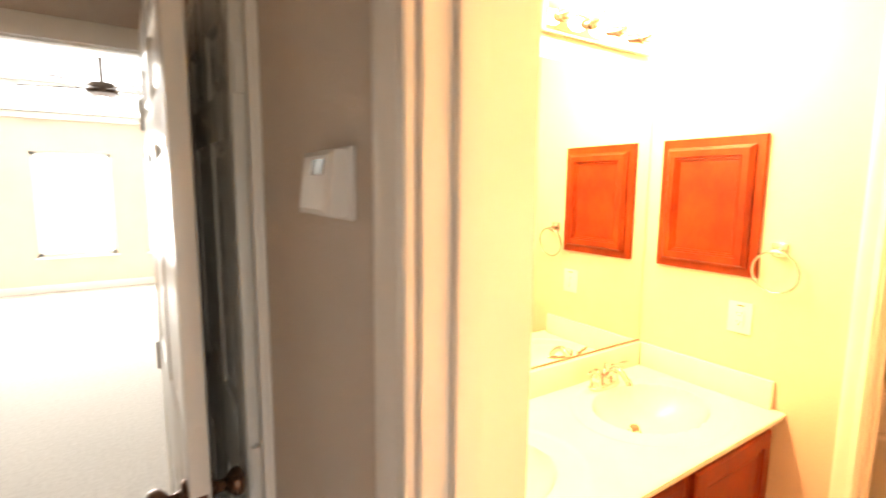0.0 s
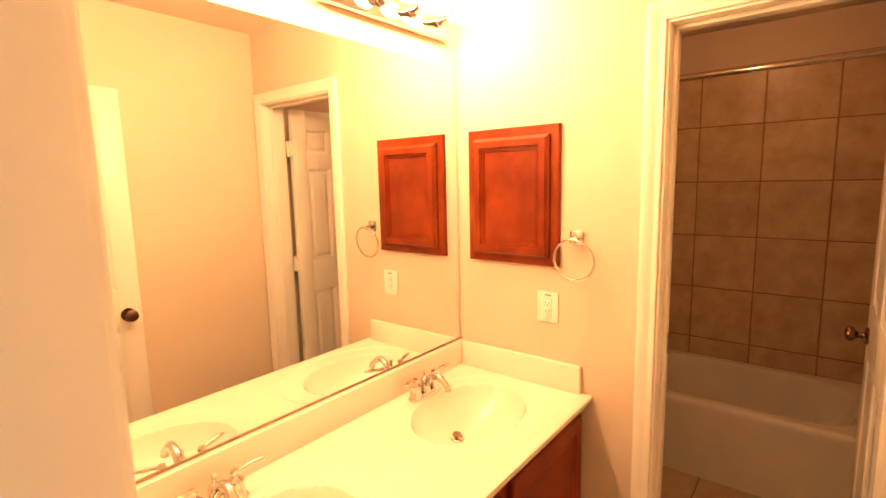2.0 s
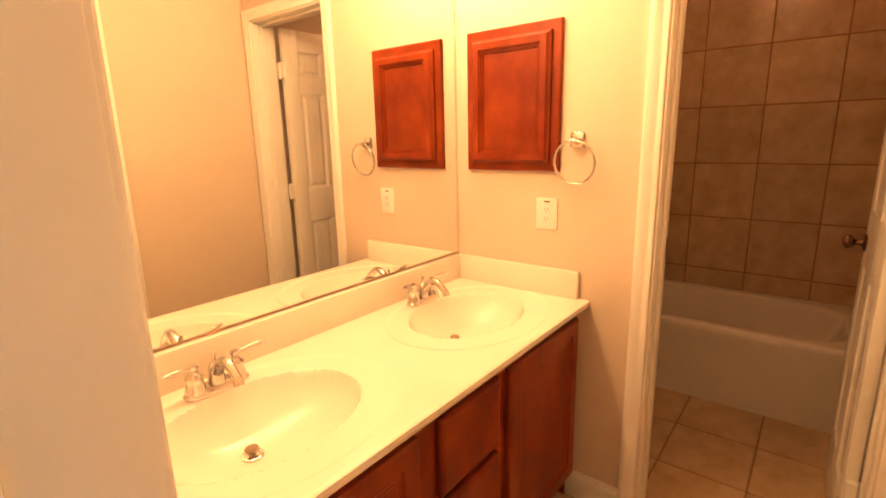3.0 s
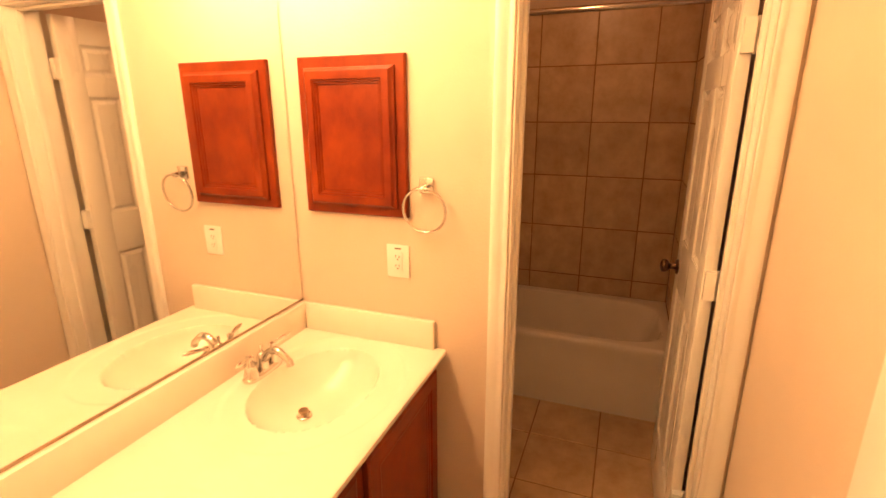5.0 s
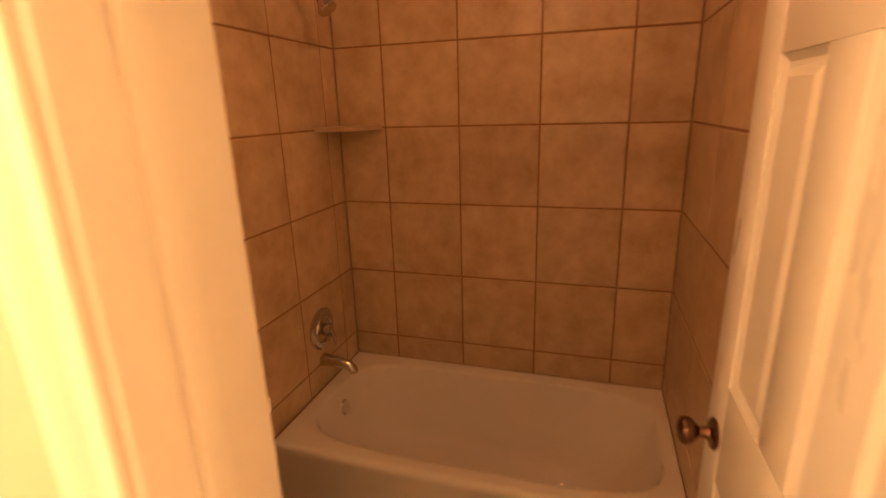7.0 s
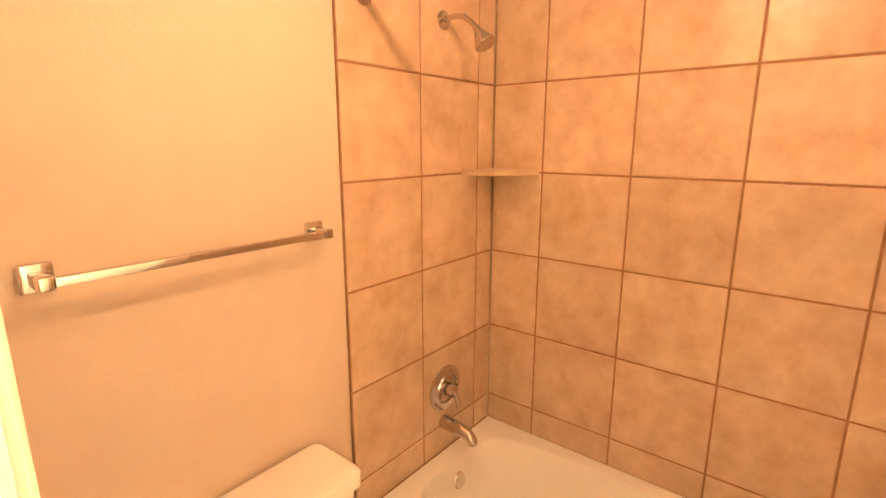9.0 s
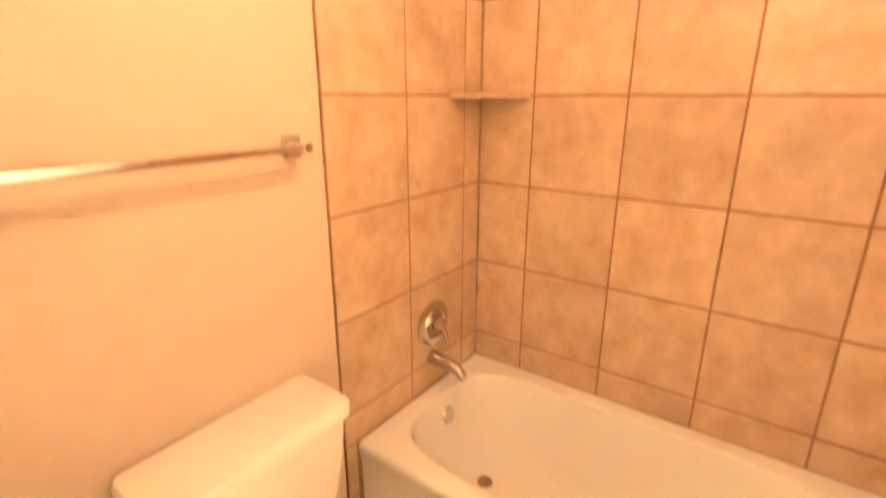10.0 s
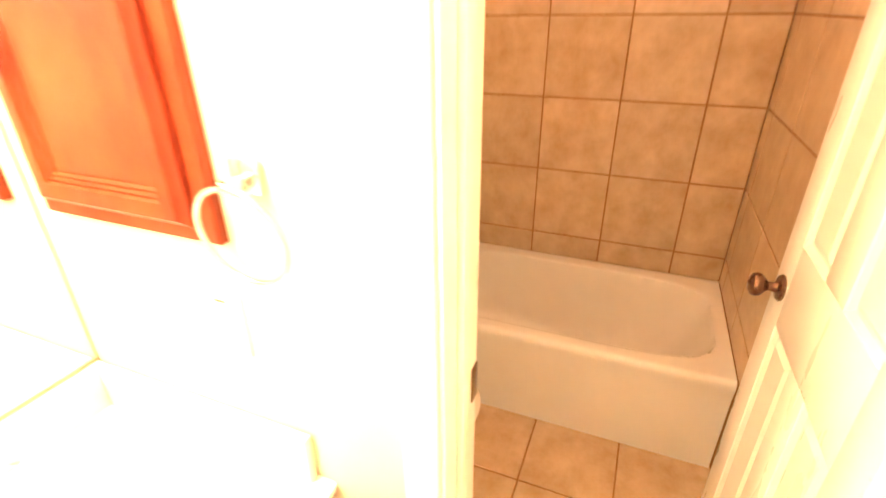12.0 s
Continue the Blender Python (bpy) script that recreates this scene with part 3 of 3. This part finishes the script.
light_bar(-2.18)
light_bar(-2.18 + BAR_STEP)

# medicine cabinet
mc = thing("medicine_cabinet", "cherry wood recessed medicine cabinet with a framed door", "cabinet", (X_MED, -0.28, 1.277))


def to_wall(bm):
    """Turns a front built facing -y to face -x on the partition."""
    bm.transform(Matrix(((0, 1, 0, 0), (-1, 0, 0, 0), (0, 0, 1, 0), (0, 0, 0, 1))))
    return bm


wpart("face_frame", to_wall(raised_front(0.088, 0.473, 1.278, 1.782, X_MED, 0.018, steps=((0, 0), (0, 0.8), (0.003, 1.0)))), WOOD, mc, smooth=False)
wpart("door", to_wall(raised_front(0.118, 0.441, 1.306, 1.748, X_MED - 0.0184, 0.023, steps=((0.0, 0.0), (0.0, 0.40), (0.006, 0.60), (0.013, 1.0), (0.036, 1.0), (0.0385, 0.72), (0.043, 0.80), (0.0455, 0.52), (0.050, 0.58), (0.053, 0.32), (0.057, 0.36)))), WOOD, mc, "cherry door with a stepped panel", False)

# towel ring
tr = thing("towel_ring", "square chrome towel ring on the wall", "towel ring", (X_MED, -0.537, 1.386))
wpart("mount", box(X_MED - 0.012, X_MED, -0.561, -0.511, 1.362, 1.412, 0.005), CHROME, tr)
wpart("arm", box(X_MED - 0.050, X_MED - 0.0125, -0.547, -0.527, 1.372, 1.392, 0.004), CHROME, tr)
wpart("ring", tube([(X_MED - 0.040 - 0.010 * math.cos(2 * math.pi * k / 48), -0.541 + 0.072 * math.sin(2 * math.pi * k / 48), 1.312 + 0.072 * math.cos(2 * math.pi * k / 48)) for k in range(48)], 0.0045, 10, close=True), CHROME, tr)

# outlet
ol = thing("wall_outlet", "white wall outlet plate with test buttons", "outlet", (X_MED, -0.428, 1.124))
wpart("plate", box(X_MED - 0.006, X_MED, -0.470, -0.386, 1.066, 1.182, 0.0025), PLASTIC, ol)
wpart("receptacle", box(X_MED - 0.0085, X_MED - 0.0062, -0.445, -0.411, 1.090, 1.158, 0.001), PLASTIC, ol)
for z in (1.105, 1.137):
    for y in (-0.4345, -0.4215):
        wpart("slot", box(X_MED - 0.0089, X_MED - 0.0086, y - 0.001, y + 0.001, z, z + 0.008), RECESS_SHADE, ol, "dark socket slot", False)
    wpart("slot", box(X_MED - 0.0089, X_MED - 0.0086, -0.430, -0.426, z - 0.008, z - 0.004), RECESS_SHADE, ol, "dark ground hole", False)
wpart("label_mark", box(X_MED - 0.0066, X_MED - 0.0063, -0.441, -0.417, 1.166, 1.171), FANM, ol, "small grey printed mark", False)

# ---- tub room ----
TUBF = -0.735
tub = thing("bathtub", "white enamel alcove bathtub with a sloped end", "bathtub", (-0.37, -0.72, 0))


def tub_z(x, y):
    cx, cy = -0.365, -0.735
    a, b = 0.298, 0.664
    p = 4.6
    r = (abs((x - cx) / a) ** p + abs((y - cy) / b) ** p) ** (1 / p)
    z = 0.425
    if r < 1:
        v = (y - cy) / b
        d = min(1, (1 - r) / (0.42 - 0.17 * max(0, v) ** 2 + 0.12 * max(0, -v) ** 2))
        z -= 0.335 * (1 - (1 - d) ** 3)
    elif r < 1.06:
        z -= 0.006 * ((1.06 - r) / 0.06) ** 2
    return z


bm = bmesh.new()
NX, NY = 90, 150
Y0T, Y1T = Y_TILE_R + 0.002, -0.002
grid = []
for i in range(NX + 1):
    x = TUBF + 0.022 + (0.0 - 0.002 - TUBF - 0.022) * i / NX
    grid.append([bm.verts.new((x, y, tub_z(x, y))) for y in (Y0T + (Y1T - Y0T) * j / NY for j in range(NY + 1))])
for i in range(NX):
    for j in range(NY):
        bm.faces.new((grid[i][j], grid[i + 1][j], grid[i + 1][j + 1], grid[i][j + 1]))
prev = grid[0]
for x, z in ((TUBF + 0.012, 0.4235), (TUBF + 0.004, 0.417), (TUBF, 0.406), (TUBF + 0.0005, 0.39), (TUBF + 0.004, 0.372), (TUBF + 0.008, 0.34), (TUBF + 0.010, 0.28), (TUBF + 0.012, 0.10), (TUBF + 0.013, 0.0)):
    row = [bm.verts.new((x, v.co.y, z)) for v in grid[0]]
    for j in range(NY):
        bm.faces.new((prev[j], prev[j + 1], row[j + 1], row[j]))
    prev = row
wpart("shell", bm, TUBM, tub)
wall_y = min((-0.04 - 0.002 * k for k in range(60)), key=lambda y: abs(tub_z(-0.335, y) - 0.335))
wpart("overflow_plate", lathe([(0, 0.008), (0.020, 0.009), (0.030, 0.006), (0.034, 0.0), (0, 0)], rot_to((0, -1, 0.22), (-0.335, wall_y - 0.003, 0.335))), CHROME, tub, "round chrome overflow plate")
wpart("tub_drain", lathe([(0, 0.012), (0.016, 0.012), (0.018, 0.008), (0.020, 0.004), (0.028, 0.004), (0.032, 0)], Matrix.Translation((-0.325, -0.262, tub_z(-0.325, -0.262) + 0.001))), NICKEL, tub, "dark metal drain")
structure("trim_tub_caulk", box(-0.003, 0.0, Y0T, Y1T, 0.424, 0.429), SILICONE, "thin white caulk line along the tub", "caulk")

# toilet
TX = -1.178
tl = thing("toilet", "white two-piece toilet with the lid down", "toilet", (TX, -0.35, 0))


def egg(z, y0, y1, w, n=44, tx=TX):
    """Elongated outline from y0 at the back to y1 at the front."""
    out = []
    c = y0 + (y1 - y0) * 0.46
    for i in range(n):
        a = 2 * math.pi * i / n
        s = math.sin(a)
        back = abs(y0 - c) if s > 0 else abs(y1 - c)
        p = 2.6 if s > 0 else 2.1
        out.append((tx + w * math.copysign(abs(math.cos(a)) ** (2 / p), math.cos(a)), c + back * math.copysign(abs(s) ** (2 / p), s), z))
    return out


wpart("bowl", loft([egg(0.0, -0.10, -0.52, 0.105), egg(0.03, -0.11, -0.51, 0.100), egg(0.14, -0.13, -0.48, 0.092), egg(0.22, -0.13, -0.52, 0.110), egg(0.30, -0.13, -0.61, 0.155), egg(0.355, -0.13, -0.645, 0.176), egg(0.385, -0.125, -0.652, 0.180), egg(0.392, -0.13, -0.647, 0.176)]), PORC, tl)
wpart("seat", loft([egg(0.393, -0.20, -0.655, 0.180), egg(0.397, -0.195, -0.660, 0.184), egg(0.406, -0.195, -0.660, 0.184), egg(0.410, -0.20, -0.655, 0.180)]), SEAT, tl, "cream plastic seat")
wpart("lid", loft([egg(0.411, -0.195, -0.660, 0.184), egg(0.416, -0.19, -0.664, 0.187), egg(0.424, -0.19, -0.663, 0.186), egg(0.430, -0.20, -0.652, 0.176), egg(0.432, -0.23, -0.61, 0.14)]), SEAT, tl, "cream plastic closed lid")
for s in (-1, 1):
    wpart("lid_hinge", box(TX + s * 0.075 - 0.018, TX + s * 0.075 + 0.018, -0.205, -0.165, 0.393, 0.424, 0.006), SEAT, tl)


def slab_ring(z, x0, x1, y0, y1, r=0.03, n=6):
    out = []
    for cx, cy, a0 in ((x1 - r, y1 - r, 0), (x0 + r, y1 - r, 90), (x0 + r, y0 + r, 180), (x1 - r, y0 + r, 270)):
        for k in range(n):
            a = radians(a0 + 90 * k / (n - 1))
            out.append((cx + r * math.cos(a), cy + r * math.sin(a), z))
    return out


wpart("deck", loft([slab_ring(0.30, TX - 0.085, TX + 0.085, -0.24, -0.03, 0.03), slab_ring(0.36, TX - 0.118, TX + 0.118, -0.26, -0.02, 0.035), slab_ring(0.392, TX - 0.122, TX + 0.122, -0.262, -0.018, 0.035), slab_ring(0.399, TX - 0.116, TX + 0.116, -0.256, -0.022, 0.035)]), PORC, tl)
wpart("tank", loft([slab_ring(0.405, TX - 0.165, TX + 0.165, -0.165, -0.02, 0.05), slab_ring(0.42, TX - 0.185, TX + 0.185, -0.178, -0.012, 0.05), slab_ring(0.50, TX - 0.212, TX + 0.212, -0.186, -0.006, 0.04), slab_ring(0.60, TX - 0.232, TX + 0.232, -0.188, -0.004, 0.03), slab_ring(0.735, TX - 0.240, TX + 0.240, -0.190, -0.004, 0.025)]), PORC, tl)
wpart("tank_lid", loft([slab_ring(0.736, TX - 0.246, TX + 0.246, -0.196, 0.0, 0.025), slab_ring(0.742, TX - 0.254, TX + 0.254, -0.204, 0.004, 0.03), slab_ring(0.776, TX - 0.254, TX + 0.254, -0.204, 0.004, 0.03), slab_ring(0.786, TX - 0.248, TX + 0.248, -0.198, 0.001, 0.03), slab_ring(0.790, TX - 0.236, TX + 0.236, -0.186, -0.008, 0.03)]), PORC, tl)
wpart("flush_lever", tube([(TX - 0.195, -0.190, 0.700), (TX - 0.195, -0.204, 0.700), (TX - 0.175, -0.210, 0.702), (TX - 0.14, -0.212, 0.708), (TX - 0.115, -0.211, 0.712)], [0.010, 0.009, 0.007, 0.0075, 0.004]), PORC, tl, "white flush lever")
for s in (-1, 1):
    wpart("bolt_cap", lathe([(0.014, 0), (0.014, 0.012), (0.008, 0.02), (0, 0.021)], Matrix.Translation((TX + s * 0.112, -0.30, 0.0)), 14), PORC, tl)
sv = thing("supply_valve", "dark chrome water shut-off valve beside the toilet", "valve", (-1.355, -0.03, 0.2))
wpart("escutcheon", lathe([(0.030, 0), (0.028, 0.006), (0.012, 0.010), (0.011, 0.05), (0, 0.05)], rot_to((0, -1, 0), (-1.355, Y_WET, 0.20))), CHROME, sv)
wpart("valve_body", lathe([(0.013, 0), (0.015, 0.01), (0.015, 0.03), (0.010, 0.035), (0.018, 0.042), (0.018, 0.056), (0, 0.058)], rot_to((0.2, -1, -0.1), (-1.355, -0.03, 0.20))), NICKEL, sv)
wpart("hose", tube([(-1.355, -0.055, 0.205), (-1.352, -0.06, 0.25), (-1.335, -0.075, 0.31), (-1.318, -0.09, 0.37), (-1.315, -0.095, 0.408)], 0.006, 10), CHROME, sv)

# towel bar
tb = thing("towel_bar", "square chrome towel bar on the wall above the toilet", "towel bar", (-1.2, Y_WET, 1.43))
for bx in (-1.505, -0.895):
    wpart("mount", box(bx - 0.028, bx + 0.028, Y_WET - 0.014, Y_WET, 1.394, 1.450, 0.006), CHROME, tb)
    wpart("post", box(bx - 0.013, bx + 0.013, Y_WET - 0.078, Y_WET - 0.0145, 1.409, 1.435, 0.004), CHROME, tb)
wpart("bar", box(-1.492, -0.908, Y_WET - 0.074, Y_WET - 0.056, 1.413, 1.431, 0.0025), CHROME, tb)

# paper holder on the back of the partition
ph = thing("paper_holder", "empty white paper holder on the wall", "paper holder", (X_MED_BACK, -0.46, 0.62))
for y in (-0.552, -0.372):
    wpart("arm", box(X_MED_BACK, X_MED_BACK + 0.15, y - 0.013, y + 0.013, 0.605, 0.635, 0.005), PORC, ph)
wpart("wall_plate", box(X_MED_BACK, X_MED_BACK + 0.008, -0.575, -0.349, 0.59, 0.65, 0.003), PORC, ph)
wpart("roller", lathe([(0, 0), (0.012, 0), (0.012, 0.05), (0.016, 0.052), (0.016, 0.105), (0.012, 0.107), (0.012, 0.154), (0, 0.154)], rot_to((0, 1, 0), (X_MED_BACK + 0.130, -0.539, 0.620))), SEAT, ph, "cream plastic roller")

# shower fittings on the tiled end wall
sh = thing("wall_shower", "chrome shower head on a bent arm", "shower head", (-0.325, 0, 2.066))
wpart("flange", lathe([(0.033, 0), (0.030, 0.006), (0.014, 0.012), (0, 0.012)], rot_to((0, -1, 0), (-0.325, 0, 2.066))), SATIN, sh)
wpart("arm", tube([(-0.325, -0.005, 2.066), (-0.325, -0.05, 2.072), (-0.325, -0.085, 2.066), (-0.325, -0.115, 2.045), (-0.325, -0.14, 2.020)], 0.0095), SATIN, sh)
wpart("head", lathe([(0.012, 0), (0.014, 0.014), (0.018, 0.022), (0.022, 0.03), (0.034, 0.055), (0.037, 0.066), (0.034, 0.070), (0.028, 0.071), (0, 0.068)], rot_to((0, -0.55, -0.83), (-0.325, -0.136, 2.026))), SATIN, sh)
vl = thing("shower_valve", "round chrome shower valve with a lever handle", "faucet", (-0.315, 0, 0.704))
wpart("plate", lathe([(0.094, 0), (0.093, 0.006), (0.084, 0.011), (0.062, 0.012), (0.058, 0.018), (0.055, 0.010), (0.020, 0.010), (0, 0.010)], rot_to((0, -1, 0), (-0.315, 0, 0.704)), 40), SATIN, vl)
wpart("hub", lathe([(0.027, 0.008), (0.025, 0.030), (0.020, 0.046), (0, 0.050)], rot_to((0, -1, 0), (-0.315, 0, 0.704))), SATIN, vl)
wpart("lever", tube([(-0.315, -0.040, 0.706), (-0.311, -0.052, 0.690), (-0.306, -0.056, 0.660), (-0.302, -0.058, 0.628)], [0.011, 0.010, 0.008, 0.006]), SATIN, vl)
ts = thing("tub_spout", "chrome tub spout above the bath", "faucet", (-0.325, 0, 0.555))
wpart("spout", tube([(-0.325, 0.0, 0.560), (-0.325, -0.03, 0.560), (-0.325, -0.08, 0.557), (-0.325, -0.125, 0.547), (-0.325, -0.145, 0.528), (-0.325, -0.147, 0.515)], [0.030, 0.028, 0.025, 0.023, 0.021, 0.019], 20), SATIN, ts)

# corner shelf
cs = thing("corner_shelf", "tan stone corner shelf in the shower", "shelf", (0, 0, 1.55))
bm = loft([[(0, 0, z), (-0.212, 0, z), (-0.17, -0.10, z), (-0.10, -0.17, z), (0, -0.212, z)] for z in (1.541, 1.559)])
wpart("slab", bm, TILE, cs, smooth=False)

# shower rod
rd = thing("shower_rod", "chrome shower curtain rod across the alcove", "curtain rod", (-0.69, -0.72, 2.07))
wpart("rod", tube([(-0.69, -0.003, 2.07), (-0.69, Y_TILE_R + 0.003, 2.07)], 0.0125, 18), SATIN, rd)
for y, s in ((0, -1), (Y_TILE_R, 1)):
    wpart("flange", lathe([(0.031, 0), (0.030, 0.006), (0.018, 0.012), (0.017, 0.022), (0, 0.022)], rot_to((0, s, 0), (-0.69, y, 2.07))), SATIN, rd)

# ceiling light of the tub room
cl = thing("ceiling_light", "small lit glass dome light on the ceiling", "ceiling lamp", (-0.985, -0.86, Z_CEIL))
part("collar", lathe([(0, 0), (0.115, 0), (0.115, -0.02), (0.10, -0.025), (0, -0.025)]), SATIN, cl)
gl = part("shade", lathe([(0.098, -0.026), (0.10, -0.033), (0.088, -0.046), (0.055, -0.056), (0, -0.060)]), DOME, cl, "glowing frosted glass shade")
gl.visible_shadow = False

# ---- hall ----
tm = thing("thermostat", "white wall thermostat with a small grey display", "thermostat", (X_HALL, -0.705, 1.6))
wpart("back_plate", box(X_HALL - 0.012, X_HALL - 0.004, -0.765, -0.655, 1.545, 1.645, 0.003), PLASTIC, tm)
wpart("cover", loft([[(x, a, b) for x, a, b in ((X_HALL - 0.0122, -0.759, 1.550), (X_HALL - 0.0122, -0.661, 1.550), (X_HALL - 0.0122, -0.661, 1.640), (X_HALL - 0.0122, -0.759, 1.640))],
                     [(X_HALL - 0.034, -0.759, 1.552), (X_HALL - 0.034, -0.661, 1.552), (X_HALL - 0.026, -0.661, 1.640), (X_HALL - 0.026, -0.759, 1.640)],
                     [(X_HALL - 0.038, -0.751, 1.560), (X_HALL - 0.038, -0.669, 1.560), (X_HALL - 0.031, -0.669, 1.633), (X_HALL - 0.031, -0.751, 1.633)]]), PLASTIC, tm, smooth=False)
wpart("display", loft([[(X_HALL - 0.0345, -0.741, 1.607), (X_HALL - 0.0345, -0.703, 1.607), (X_HALL - 0.0320, -0.703, 1.628), (X_HALL - 0.0320, -0.741, 1.628)],
                       [(X_HALL - 0.0352, -0.741, 1.607), (X_HALL - 0.0352, -0.703, 1.607), (X_HALL - 0.0327, -0.703, 1.628), (X_HALL - 0.0327, -0.741, 1.628)]]), LCD, tm, "grey green display", False)

tm.scale = (1, 1, 0.82)

# bedroom fan
fan = thing("ceiling_fan", "dark metal ceiling fan with a bright light kit", "ceiling fan", (-3.75, 4.2, 2.858))
part("rod", lathe([(0, 0), (0.06, 0), (0.05, -0.04), (0.015, -0.05), (0.015, -0.38), (0, -0.38)]), FANM, fan)
part("motor", lathe([(0, -0.37), (0.09, -0.38), (0.12, -0.42), (0.12, -0.47), (0.07, -0.51), (0, -0.51)]), FANM, fan)
for k in range(5):
    bl = box(0.12, 0.62, -0.06, 0.06, -0.444, -0.436, 0.003)
    bl.transform(pose(0, 0, 0, 0, 0, 72 * k + 20))
    part("blade", bl, FANM, fan)
for k in range(4):
    part("shade", lathe([(0, -0.51), (0.04, -0.515), (0.07, -0.55), (0.09, -0.62), (0.085, -0.625), (0, -0.58)], pose(0.11 * math.cos(k * 1.571), 0.11 * math.sin(k * 1.571), 0)), DAY, fan, "white glass lamp shade")

# ---- tiles ----
T, G = 0.3345, 0.0075
ROW1 = 0.545
tile_mesh = {}


def tile(parent, axis, u0, u1, v0, v1, level, out, mat):
    """One tile: u, v span in its plane; level: its face; out: the way it faces along its axis."""
    w, h = round(u1 - u0 - G, 4), round(v1 - v0 - G, 4)
    if w < 0.012 or h < 0.012:
        return
    key = (axis, w, h, out, mat.name)
    if key not in tile_mesh:
        rings = [[(-w / 2 + i, -h / 2 + i, o), (w / 2 - i, -h / 2 + i, o), (w / 2 - i, h / 2 - i, o), (-w / 2 + i, h / 2 - i, o)] for i, o in ((0, -0.008), (0, -0.0022), (0.0007, -0.0008), (0.0025, 0.0))]
        bm = loft(rings)
        turn = {"x": Matrix(((0, 0, out, 0), (1, 0, 0, 0), (0, 1, 0, 0), (0, 0, 0, 1))), "y": Matrix(((1, 0, 0, 0), (0, 0, out, 0), (0, 1, 0, 0), (0, 0, 0, 1))), "z": Matrix.Identity(4)}[axis]
        bm.transform(turn)
        bmesh.ops.recalc_face_normals(bm, faces=bm.faces)
        me = bpy.data.meshes.new("tile")
        bm.to_mesh(me), bm.free()
        me.materials.append(mat)
        tile_mesh[key] = me
    ob = new("tile", tile_mesh[key])
    ob.parent = parent
    u, v = (u0 + u1) / 2, (v0 + v1) / 2
    j = random.uniform(-0.0005, 0.0005)
    ob.location = {"x": (level + j, u, v), "y": (u, level + j, v), "z": (u, v, level + j)}[axis]


rows = [0.427, ROW1] + [ROW1 + T * k for k in range(1, 6)]
sb = structure("wall_tile_back", box(0.0028, 0.0135, Y_TILE_R, 0.0, 0.42, rows[-1]), GROUT, "tan stone tiles with brown joints behind the tub", "wall tiles")
cols = [Y_TILE_R, -1.2285, -0.894, -0.5595, -0.225, 0.0]
for a, b in zip(cols, cols[1:]):
    for c, d in zip(rows, rows[1:]):
        tile(sb, "x", a, b, c, d, 0.0, -1, TILE)
sl = structure("wall_tile_left", box(-0.790, 0.0, 0.0028, Y_WET - 0.001, 0.0, rows[-1]), GROUT, "tan stone tiles on the tap end wall", "wall tiles")
sr = structure("wall_tile_right", box(-0.790, 0.0, Y_RIGHT + 0.001, Y_TILE_R - 0.0028, 0.0, rows[-1]), GROUT, "tan stone tiles on the end wall", "wall tiles")
for a, b in ((-0.790, -0.4435), (-0.4435, -0.109), (-0.109, -0.0)):
    for c, d in zip(rows, rows[1:]):
        tile(sl, "y", a, b, c, d, 0.0, -1, TILE)
        tile(sr, "y", a, b, c, d, Y_TILE_R, 1, TILE)
for c, d in ((0.0, 0.21), (0.21, 0.427)):
    tile(sl, "y", -0.790, -0.738, c, d, 0.0, -1, TILE)
    tile(sr, "y", -0.790, -0.738, c, d, Y_TILE_R, 1, TILE)

fl = bpy.data.objects["floor"]
fx = [-0.695 - 0.3465 + 0.3465 * k - 0.0 for k in range(-8, 2)]
fy = [-0.781 - 0.338 * 3 + 0.338 * k for k in range(0, 7)]
for a, b in zip(fx, fx[1:]):
    for c, d in zip(fy, fy[1:]):
        a2, b2, c2, d2 = max(a, X_ENTRY - 0.05), min(b, -0.66), max(c, Y_RIGHT), min(d, Y_WET)
        if b2 - a2 > 0.03 and d2 - c2 > 0.03:
            tile(fl, "z", a2, b2, c2, d2, 0.0, 1, FTILE)
